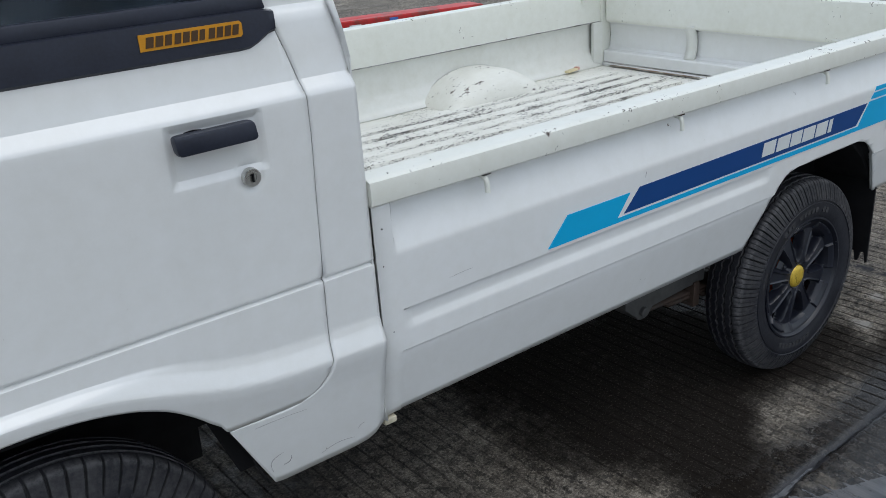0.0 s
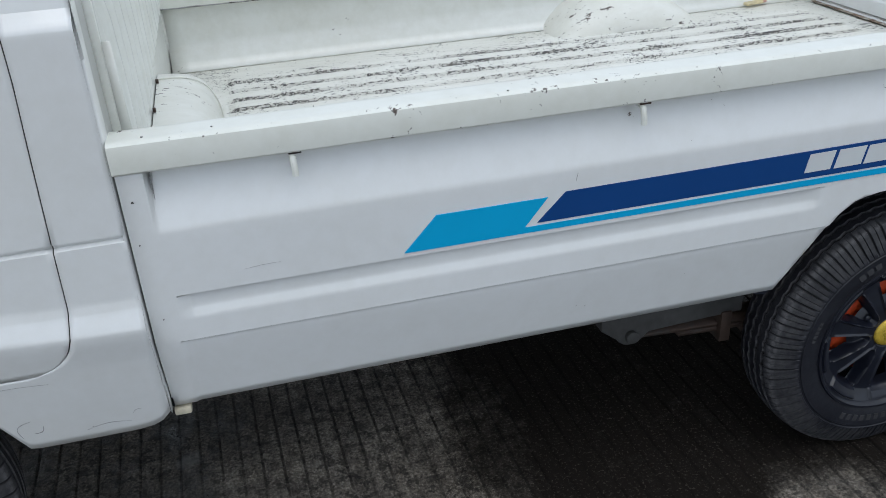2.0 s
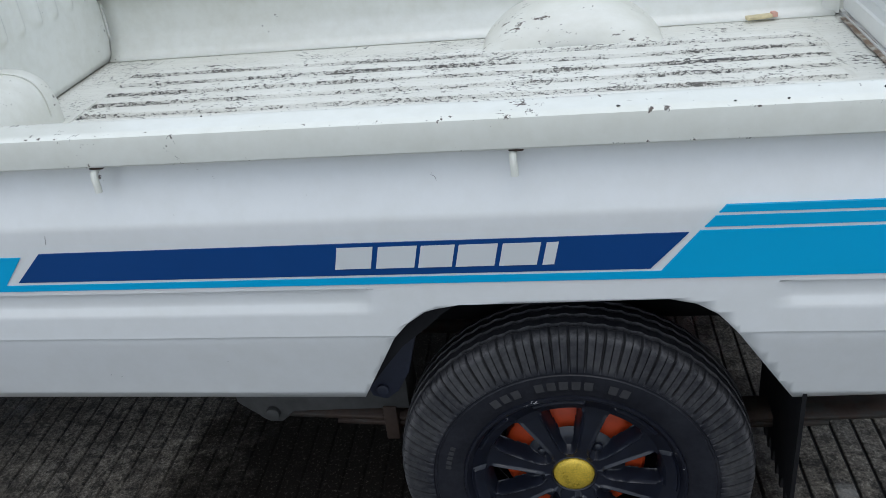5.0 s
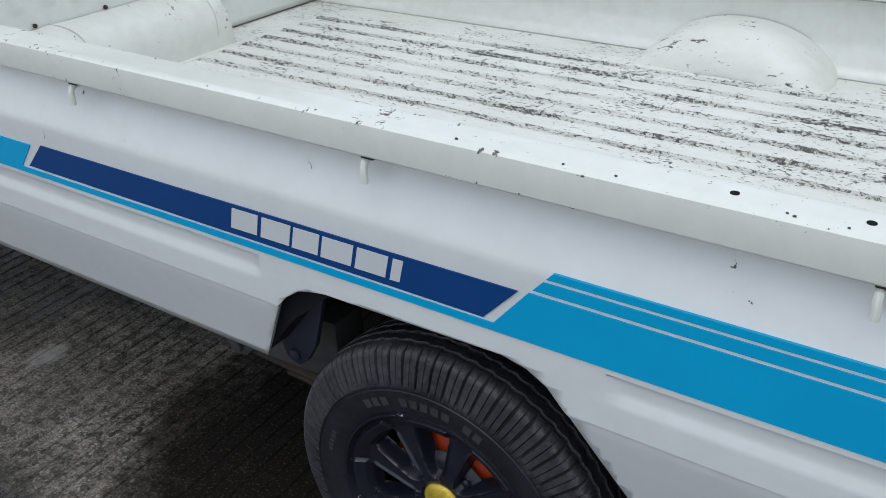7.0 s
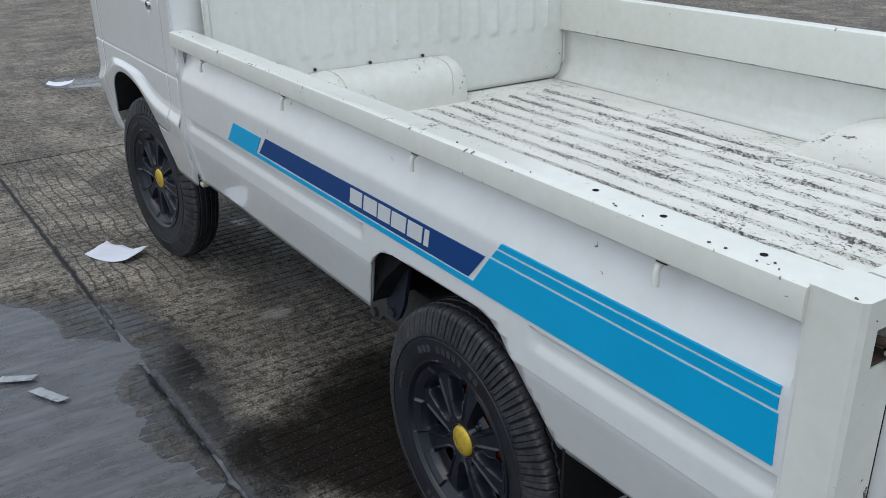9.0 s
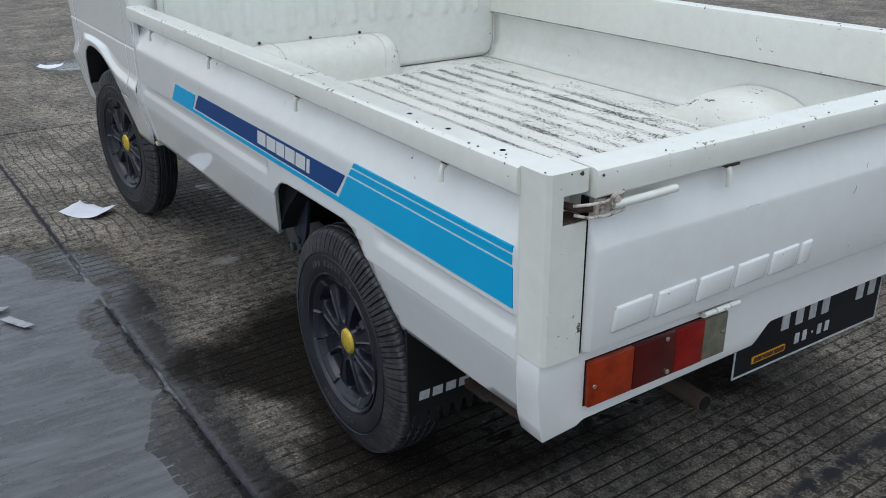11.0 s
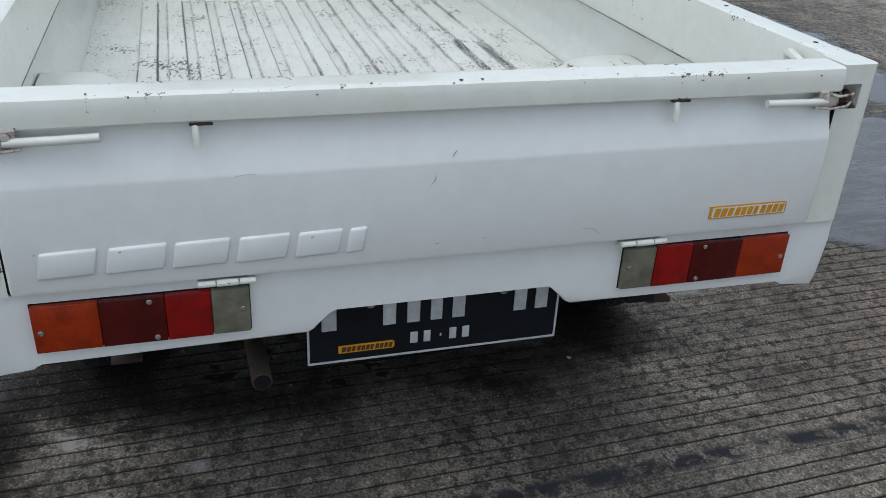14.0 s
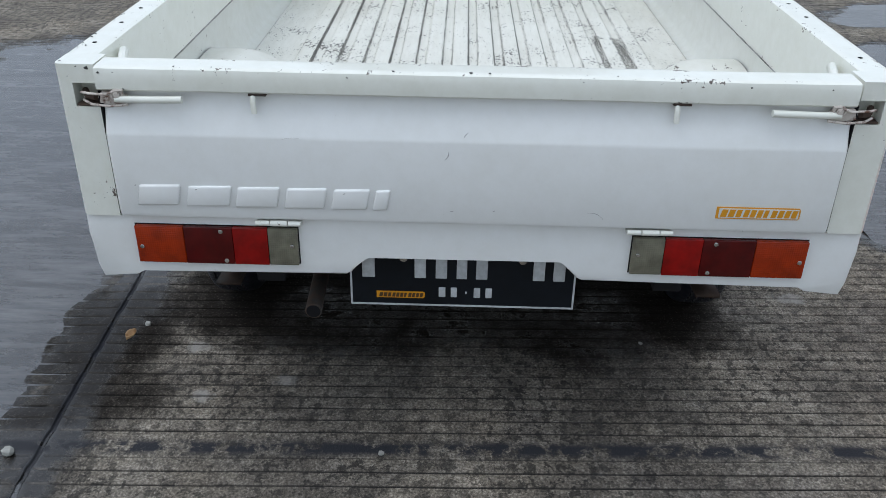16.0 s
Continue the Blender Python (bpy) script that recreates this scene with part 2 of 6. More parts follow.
M_LENS_CLEAR = lens_material("yellowed_clear_lens", (0.20, 0.19, 0.14))


def glass_material():
    m, nt, bs = mat_start("tinted_window_glass")
    bs.inputs["Base Color"].default_value = (0.30, 0.36, 0.42, 1)
    bs.inputs["Roughness"].default_value = 0.03
    bs.inputs["Transmission Weight"].default_value = 1.0
    return m


M_GLASS = glass_material()


def floor_material():
    """Ribbed load floor: cream paint worn through to dark steel in streaks along the ribs."""
    m, nt, bs = mat_start("worn_ribbed_floor_paint")
    v, vs = obj_coord(nt), obj_coord(nt, (0.18, 1, 1))
    big, fine = noise_fac(nt, v, 2.5, 5, 0.6), noise_fac(nt, vs, 60, 6, 0.7)
    col = mix_c(nt, math_n(nt, "MULTIPLY", ramp(nt, math_n(nt, "MULTIPLY", math_n(nt, "ADD", big, fine), 0.5), [(0.4, 0.0), (0.65, 1.0)]), 0.5), (0.775, 0.775, 0.72), (0.54, 0.53, 0.46))
    at = nt.nodes.new("ShaderNodeAttribute")
    at.attribute_name = "wear"
    streak, spot, where = noise_fac(nt, obj_coord(nt, (0.08, 1, 1)), 120, 5, 0.7), noise_fac(nt, obj_coord(nt, (0.45, 1, 1)), 210, 5, 0.8), noise_fac(nt, v, 5.0, 4, 0.6)
    s = math_n(nt, "ADD", math_n(nt, "MULTIPLY", streak, 0.20), math_n(nt, "MULTIPLY", spot, 0.66))
    s = math_n(nt, "ADD", s, math_n(nt, "MULTIPLY", where, 0.18))
    s = math_n(nt, "ADD", s, math_n(nt, "MULTIPLY", at.outputs["Fac"], 0.17))
    col = mix_c(nt, math_n(nt, "MULTIPLY", ramp(nt, math_n(nt, "ADD", at.outputs["Fac"], math_n(nt, "MULTIPLY", math_n(nt, "SUBTRACT", streak, 0.5), 0.9)), [(0.42, 0.0), (0.95, 1.0)]), 0.62), col, (0.33, 0.315, 0.275))
    lines = ramp(nt, s, [(0.640, 0.0), (0.655, 1.0)])
    chip = math_n(nt, "ADD", math_n(nt, "MULTIPLY", noise_fac(nt, obj_coord(nt, (0.6, 1, 1)), 110, 5, 0.75), 0.66), math_n(nt, "MULTIPLY", noise_fac(nt, v, 8.0, 3, 0.6), 0.34))
    worn = math_n(nt, "MAXIMUM", lines, ramp(nt, chip, [(0.576, 0.0), (0.588, 1.0)]))
    dark = ramp(nt, noise_fac(nt, v, 30, 4), [(0.35, (0.055, 0.055, 0.052)), (0.7, (0.15, 0.14, 0.12))])
    nt.links.new(mix_c(nt, worn, col, dark), bs.inputs["Base Color"])
    bs.inputs["Roughness"].default_value = 0.55
    bump(nt, bs, math_n(nt, "SUBTRACT", fine, worn), 0.5, 0.0012)
    return m


M_FLOOR = floor_material()


def concrete_material():
    """Brown-grey tined concrete: speckled, with dark grooves and wet, darker places."""
    m, nt, bs = mat_start("tined_wet_concrete")
    v = obj_coord(nt)
    vy = obj_coord(nt, (1, 0.30, 1))
    at_w, at_j, at_g, at_s, at_h, at_p = (nt.nodes.new("ShaderNodeAttribute") for _ in range(6))
    for at, nm in ((at_w, "wet"), (at_j, "joint"), (at_g, "groove"), (at_s, "stain"), (at_h, "hatch"), (at_p, "pale")):
        at.attribute_name = nm
    grit, mid = noise_fac(nt, v, 150, 3, 0.7), noise_fac(nt, vy, 42, 6, 0.75)
    patch, big = noise_fac(nt, v, 5.5, 5, 0.65), noise_fac(nt, v, 1.3, 4, 0.6)
    f = math_n(nt, "ADD", math_n(nt, "MULTIPLY", grit, 0.44), math_n(nt, "MULTIPLY", mid, 0.25))
    f = math_n(nt, "ADD", f, math_n(nt, "MULTIPLY", patch, 0.19))
    f = math_n(nt, "ADD", f, math_n(nt, "MULTIPLY", big, 0.12))
    dry = ramp(nt, f, [(0.41, (0.055, 0.047, 0.039)), (0.47, (0.125, 0.110, 0.091)), (0.52, (0.195, 0.175, 0.147)), (0.59, (0.38, 0.35, 0.305))])
    tone = ramp(nt, noise_fac(nt, v, 2.4, 5, 0.7), [(0.36, (0.66, 0.65, 0.65)), (0.52, (1.0, 0.98, 0.94)), (0.66, (1.30, 1.25, 1.17))])
    dry = mix_c(nt, 1.0, dry, tone, "MULTIPLY")
    blot = ramp(nt, noise_fac(nt, v, 34, 5, 0.72), [(0.445, 0.26), (0.485, 1.0)])
    dry = mix_c(nt, 1.0, dry, mix_c(nt, ramp(nt, noise_fac(nt, v, 3.0, 3, 0.6), [(0.35, 1.0), (0.62, 0.6)]), (1.0, 1.0, 1.0), blot), "MULTIPLY")
    lime = ramp(nt, math_n(nt, "ADD", at_p.outputs["Fac"], math_n(nt, "MULTIPLY", math_n(nt, "SUBTRACT", noise_fac(nt, v, 40, 5, 0.75), 0.5), 1.6)), [(0.45, 0.0), (0.9, 0.55)])
    dry = mix_c(nt, lime, dry, (0.40, 0.385, 0.355))
    sep, lines = nt.nodes.new("ShaderNodeSeparateXYZ"), nt.nodes.new("ShaderNodeMath")
    nt.links.new(v, sep.inputs[0])
    lines.operation = "FRACT"
    nt.links.new(math_n(nt, "ADD", math_n(nt, "MULTIPLY", sep.outputs[1], 21.0), math_n(nt, "MULTIPLY", noise_fac(nt, v, 2.0, 4, 0.6), 2.2)), lines.inputs[0])
    cross = math_n(nt, "MULTIPLY", ramp(nt, lines.outputs[0], [(0.0, 0.0), (0.06, 1.0), (0.14, 1.0), (0.2, 0.0)]), at_h.outputs["Fac"])
    dry = mix_c(nt, math_n(nt, "MULTIPLY", cross, 0.8), dry, (0.035, 0.031, 0.026))
    wetn = math_n(nt, "ADD", at_w.outputs["Fac"], math_n(nt, "MULTIPLY", math_n(nt, "SUBTRACT", noise_fac(nt, v, 9.0, 8, 0.78), 0.5), 1.7))
    damp, wet = ramp(nt, wetn, [(0.15, 0.0), (0.50, 1.0)]), ramp(nt, wetn, [(0.50, 0.0), (0.82, 1.0)])
    col = mix_c(nt, damp, dry, mix_c(nt, 1.0, dry, (0.58, 0.58, 0.59), "MULTIPLY"))
    col = mix_c(nt, wet, col, mix_c(nt, 1.0, col, (0.26, 0.26, 0.28), "MULTIPLY"))
    fade = ramp(nt, patch, [(0.34, 0.75), (0.46, 1.0)])
    # run-off and the truck's shade, both darkened here by colour
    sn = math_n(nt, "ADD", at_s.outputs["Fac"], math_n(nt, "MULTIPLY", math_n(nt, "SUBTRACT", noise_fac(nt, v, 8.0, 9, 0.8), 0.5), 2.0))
    oil_shade = ramp(nt, sn, [(0.18, 0.0), (0.50, 0.75), (0.85, 1.0)])
    col = mix_c(nt, oil_shade, col, mix_c(nt, ramp(nt, grit, [(0.57, 0.0), (0.70, 0.6)]), (0.0125, 0.0102, 0.0083), (0.11, 0.097, 0.08)))
    gm = math_n(nt, "MULTIPLY", ramp(nt, at_g.outputs["Fac"], [(0.02, 0.0), (0.80, 0.97)]), fade)
    col = mix_c(nt, gm, col, (0.008, 0.0075, 0.007))
    jn = math_n(nt, "MULTIPLY", at_j.outputs["Fac"], ramp(nt, noise_fac(nt, v, 15, 6, 0.7), [(0.42, 0.05), (0.50, 1.0)]))
    col = mix_c(nt, jn, col, (0.013, 0.014, 0.019))
    nt.links.new(col, bs.inputs["Base Color"])
    gloss = ramp(nt, math_n(nt, "ADD", math_n(nt, "MULTIPLY", wet, 0.85), math_n(nt, "MULTIPLY", mid, 0.15)), [(0.08, 0.88), (0.9, 0.20)])
    nt.links.new(math_n(nt, "MAXIMUM", gloss, math_n(nt, "MULTIPLY", jn, 0.8)), bs.inputs["Roughness"])
    nt.links.new(ramp(nt, oil_shade, [(0.0, 0.46), (1.0, 0.07)]), bs.inputs["Specular IOR Level"])
    film = math_n(nt, "SUBTRACT", 1.0, math_n(nt, "MULTIPLY", wet, 0.7))
    bump(nt, bs, math_n(nt, "MULTIPLY", math_n(nt, "ADD", grit, mid), film), 0.7, 0.003)
    return m


M_CONCRETE = concrete_material()


def water_material():
    m, nt, bs = mat_start("standing_water")
    nt.nodes.remove(bs)
    out = nt.nodes["Material Output"]
    tr, gl, mx, fr = nt.nodes.new("ShaderNodeBsdfTransparent"), nt.nodes.new("ShaderNodeBsdfGlossy"), nt.nodes.new("ShaderNodeMixShader"), nt.nodes.new("ShaderNodeFresnel")
    tr.inputs[0].default_value = (0.6, 0.62, 0.65, 1)
    nt.links.new(ramp(nt, noise_fac(nt, obj_coord(nt, (1.0, 0.3, 1.0)), 14.0, 5, 0.7), [(0.4, 0.02), (0.7, 0.16)]), gl.inputs["Roughness"])
    fr.inputs["IOR"].default_value = 1.33
    mud, mx2 = nt.nodes.new("ShaderNodeBsdfDiffuse"), nt.nodes.new("ShaderNodeMixShader")
    nt.links.new(ramp(nt, noise_fac(nt, obj_coord(nt, (1.0, 0.12, 1.0)), 42.0, 5, 0.7), [(0.40, (0.155, 0.16, 0.17)), (0.64, (0.235, 0.24, 0.25))]), mud.inputs[0])
    cloudy = noise_fac(nt, obj_coord(nt, (1.0, 0.35, 1.0)), 9.0, 6, 0.7)
    nt.links.new(ramp(nt, cloudy, [(0.35, 0.45), (0.66, 0.72)]), mx2.inputs[0])
    nt.links.new(tr.outputs[0], mx2.inputs[1])
    nt.links.new(mud.outputs[0], mx2.inputs[2])
    nt.links.new(fr.outputs[0], mx.inputs[0])
    nt.links.new(mx2.outputs[0], mx.inputs[1])
    nt.links.new(gl.outputs[0], mx.inputs[2])
    nt.links.new(mx.outputs[0], out.inputs[0])
    return m


M_WATER = water_material()


# ---- mesh tools ----
def to_mesh(name, bm, angle=32, out=None):
    bmesh.ops.remove_doubles(bm, verts=bm.verts, dist=0.00005)
    bmesh.ops.recalc_face_normals(bm, faces=bm.faces)
    if out is not None:
        bm.normal_update()
        if sum(f.calc_area() * f.normal.dot(Vector(out)) for f in bm.faces) < 0:
            bmesh.ops.reverse_faces(bm, faces=bm.faces)
    me = bpy.data.meshes.new(name)
    bm.to_mesh(me)
    bm.free()
    me.shade_smooth()
    me.set_sharp_from_angle(angle=radians(angle))
    return me


BASE = Vector((2.2, 0.745, 0.0))


def part(name, bm, material, parent, label="", loc=(0, 0, 0), rot=0.0, angle=32, thick=0.0, out=None):
    """One mesh object under a thing or a part; a bmesh, or mesh data that parts share."""
    me = bm if isinstance(bm, bpy.types.Mesh) else to_mesh(name, bm, angle, out)
    if not me.materials:
        me.materials.append(material)
    ob = new(name, me)
    ob.parent = parent
    at = Vector(loc)
    if parent is not None and parent.type == "EMPTY":
        at = at - parent.location
    ob.matrix_basis = Matrix.Translation(at) @ Matrix.Rotation(rot, 4, "Z")
    if thick:
        md = ob.modifiers.new("sheet", "SOLIDIFY")
        md.thickness, md.offset = thick, -1
    return tagged(ob, label)


def thing(name, bm, material, label, category, loc=(0, 0, 0), rot=0.0, kind="", group="", angle=32, out=None):
    ob = part(name, bm, material, None, "", loc, rot, angle, 0.0, out)
    return tagged(ob, label, category, group, kind)


def box(bm, lo, hi, bevel=0.0, seg=2):
    lo, hi = Vector(lo), Vector(hi)
    r = bmesh.ops.create_cube(bm, size=1.0, matrix=Matrix.Translation((lo + hi) / 2) @ Matrix.Diagonal((*(hi - lo), 1)))
    if bevel:
        es = list({e for v in r["verts"] for e in v.link_edges})
        bmesh.ops.bevel(bm, geom=es, offset=bevel, segments=seg, affect="EDGES", profile=0.5)
    return bm


def prism(bm, pts, axis, a, b, bevel=0.0):
    """A flat outline in the two axes left, drawn out from a to b along the axis."""
    def at(p, d):
        c = list(p)
        c.insert(axis, d)
        return c
    va, vb = [bm.verts.new(at(p, a)) for p in pts], [bm.verts.new(at(p, b)) for p in pts]
    n = len(pts)
    fs = [bm.faces.new(va), bm.faces.new(vb[::-1])]
    fs += [bm.faces.new((va[i], vb[i], vb[(i + 1) % n], va[(i + 1) % n])) for i in range(n)]
    if bevel:
        es = list({e for f in fs for e in f.edges})
        bmesh.ops.bevel(bm, geom=es, offset=bevel, segments=2, affect="EDGES", profile=0.5)
    return bm


def tube(bm, path, r, seg=10):
    path = [Vector(p) for p in path]
    rings = []
    for i, p in enumerate(path):
        d = (path[min(i + 1, len(path) - 1)] - path[max(i - 1, 0)]).normalized()
        u = d.orthogonal().normalized() if i == 0 else (u - d * u.dot(d)).normalized()
        w = d.cross(u)
        rings.append([bm.verts.new(p + r * (math.cos(k * math.tau / seg) * u + math.sin(k * math.tau / seg) * w)) for k in range(seg)])
    for a, b in zip(rings, rings[1:]):
        for k in range(seg):
            bm.faces.new((a[k], a[(k + 1) % seg], b[(k + 1) % seg], b[k]))
    bm.faces.new(rings[0][::-1])
    bm.faces.new(rings[-1])
    return bm


def sheet(bm, rows, close=False):
    vs = [[bm.verts.new(p) for p in row] for row in rows]
    for a, b in zip(vs, vs[1:]):
        n = len(a)
        for k in range(n if close else n - 1):
            try:
                bm.faces.new((a[k], a[(k + 1) % n], b[(k + 1) % n], b[k]))
            except ValueError:
                pass
    return bm


def mark_edges(bm, weights):
    """Gives the points of a drawn-out section, in order, their share of edge wear."""
    layer = bm.verts.layers.float.new("edge")
    n = len(weights)
    for i, v in enumerate(bm.verts):
        v[layer] = weights[i % n]


def clean(bm):
    """Drops what collapsed to nothing in a clamped sheet."""
    bmesh.ops.remove_doubles(bm, verts=bm.verts, dist=0.0004)
    bmesh.ops.dissolve_degenerate(bm, edges=bm.edges, dist=0.0002)
    return bm


def lathe(bm, prof, seg=48, start=0.0):
    """Turns (radius, y) points about the y axis."""
    rows = [[(r * math.cos(start + k * math.tau / seg), y, r * math.sin(start + k * math.tau / seg)) for k in range(seg)] for r, y in prof]
    return sheet(bm, rows, True)


def disc(bm, c, r, axis, depth, seg=16, bevel=0.0):
    pts = [(math.cos(k * math.tau / seg) * r, math.sin(k * math.tau / seg) * r) for k in range(seg)]
    o = [v for i, v in enumerate(c) if i != axis]
    return prism(bm, [(p[0] + o[0], p[1] + o[1]) for p in pts], axis, c[axis], c[axis] + depth, bevel)


def interp(x, pts):
    return float(np.interp(x, [p[0] for p in pts], [p[1] for p in pts]))


def sstep(a, b, x):
    t = min(1.0, max(0.0, (x - a) / (b - a)))
    return t * t * (3 - 2 * t)


def stations(a, b, step, extra=()):
    n = max(1, round((b - a) / step))
    return sorted(set([round(a + (b - a) * i / n, 5) for i in range(n + 1)] + [e for e in extra if a <= e <= b]))


# ---- the ground: one sheet of tined concrete slabs with joints and shallow hollows ----
TILT_G = radians(1.7)
CG, SG = math.cos(TILT_G), math.sin(TILT_G)
JOINT_Y, JOINTS_X, PITCH = -0.32, (3.757, -0.54), 0.043
WATER = -0.0060


def hollow(x, y):
    """How far the slab sags at a place, 0 to 1."""
    n = noise.noise((x * 2.1, y * 2.1, 0.3)) * 0.20 + noise.noise((x * 6.0, y * 6.0, 4.3)) * 0.10 + noise.noise((x * 17.0, y * 15.0, 8.3)) * 0.06
    edge = -0.205 + 0.003 * x - y - 0.055 * sstep(1.65, 2.2, x) * (1 - sstep(3.3, 3.6, x))
    a = sstep(-0.04, 0.26, edge + 0.7 * n) * sstep(-0.1, 0.5, x - 1.5 - (0.29 + y) * 1.7 + n) * (1 - sstep(3.9, 4.4, x + n)) * (1 - sstep(1.55, 2.05, -y + 1.5 * n)) * sstep(0.45, 0.95, x + 1.5 * n)
    b = 1 - sstep(0.7, 1.15, math.hypot((x + 0.35) / 0.42, (y - 4.1) / 1.2) + n)
    c = 1 - sstep(0.75, 1.1, math.hypot((x - 2.35) / 0.62, (y - 3.2) / 1.35) + n)
    d = 1 - sstep(0.75, 1.1, math.hypot((x - 0.9) / 0.75, (y - 3.9) / 1.3) + n)
    e = 1 - sstep(0.75, 1.1, math.hypot((x + 2.6) / 0.5, (y - 0.75) / 0.5) + n)
    far = 1 - sstep(3.95, 4.30, y + n)
    return max(a, b * far, c * far, d * far, e)


def wetness(x, y, h):
    """How wet the slab is, 0 to 1: hollows, the strip along the joint, run-off, and painted shade below the truck."""
    n = noise.noise((x * 3.0, y * 3.0, 6.1)) * 0.10
    edge = x - 2.16 - 0.30 * (0.45 - y) * (1 - sstep(0.45, 0.6, y)) + n
    under = 0.42 * sstep(-0.06, 0.10, edge) * sstep(-0.50, -0.30, y) * (1 - sstep(1.25, 1.55, y)) * (1 - sstep(3.0, 3.45, x + 0.5 * n))
    # front and rear terms also darken the shaded slab under cab and bumper
    front = (0.55 - 0.25 * sstep(1.60, 1.85, x)) * sstep(0.04, 0.30, y + n) * (1 - sstep(1.3, 1.6, y)) * sstep(0.4, 0.9, x) * (1 - sstep(3.0, 3.4, x + n))
    strip = 1.0 * (1 - sstep(0.10, 0.27, abs(y + 0.31 - 0.012 * x) * 1.2 + 0.6 * n)) * sstep(1.15, 1.6, x + n) * (1 - sstep(4.3, 4.8, x))
    left = 0.95 * sstep(0.14, 0.28, -y + 0.03 * x - 0.06 + n) * sstep(1.0, 1.5, x + n) * (1 - sstep(4.0, 4.5, x))
    rear = (0.36 + 0.36 * (1 - sstep(3.2, 3.5, x + n))) * sstep(2.9, 3.1, x) * (1 - sstep(3.75, 4.2, x + n)) * sstep(0.0, 0.3, y + n) * (1 - sstep(1.1, 1.5, y + n))
    return min(1.0, max(1.2 * sstep(0.02, 0.40, h), 1.0 * under, front, strip, left, rear))


def tined(x, y):
    """How sharp the tining still is: crisp behind the truck, trodden faint further forward."""
    n = noise.noise((x * 1.6, y * 1.6, 2.4)) * 0.25
    k = 0.34 + 0.66 * sstep(2.75, 3.15, x + n)
    k = max(k, 0.62 * sstep(2.0, 2.25, x + n) * (1 - sstep(0.6, 1.0, y)))
    k = max(k, 0.55 * sstep(1.55, 1.8, x) * sstep(0.1, 0.3, y))
    return min(1.0, k + 0.25 * max(0.0, noise.noise((x * 2.7, y * 0.9, 7.7))))


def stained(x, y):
    """Dark oil run-off round the rear wheels, plus painted shade under the truck."""
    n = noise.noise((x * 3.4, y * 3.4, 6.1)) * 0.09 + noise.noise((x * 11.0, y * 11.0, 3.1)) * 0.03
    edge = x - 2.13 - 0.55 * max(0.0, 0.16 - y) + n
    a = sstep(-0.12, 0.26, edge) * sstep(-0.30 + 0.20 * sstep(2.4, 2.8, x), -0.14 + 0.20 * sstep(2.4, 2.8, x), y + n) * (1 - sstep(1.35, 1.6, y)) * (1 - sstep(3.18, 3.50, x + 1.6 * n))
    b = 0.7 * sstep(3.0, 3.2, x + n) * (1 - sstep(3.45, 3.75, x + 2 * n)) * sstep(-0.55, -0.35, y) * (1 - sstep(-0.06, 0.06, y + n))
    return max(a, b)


def hatched(x, y):
    """Where the tining was drawn a second time across the first."""
    n = noise.noise((x * 1.9, y * 1.9, 8.8)) * 0.3
    return max((1 - sstep(1.1, 1.5, x + n)) * sstep(-0.54, -0.50, x) * (1 - sstep(0.3, 0.6, y + n)) * sstep(-0.33, -0.30, y), 0.8 * sstep(0.0, 0.3, noise.noise((x * 0.9, y * 0.9, 1.3))) * (1 - sstep(0.0, 0.5, x)))


LIME = [(1.779, 0.181, 0.05), (1.60, 0.42, 0.035), (2.831, 0.426, 0.040), (2.81, 0.246, 0.045), (3.572, 0.104, 0.032), (3.37, 0.05, 0.035), (3.33, 0.24, 0.045), (3.05, 1.70, 0.04), (0.75, 0.08, 0.05), (3.50, 0.30, 0.03)]


def limed(x, y):
    """Pale worn spots in the slab."""
    return max(1 - sstep(0.4, 1.3, math.hypot((x - a) / r, (y - b) / (1.6 * r))) for a, b, r in LIME)


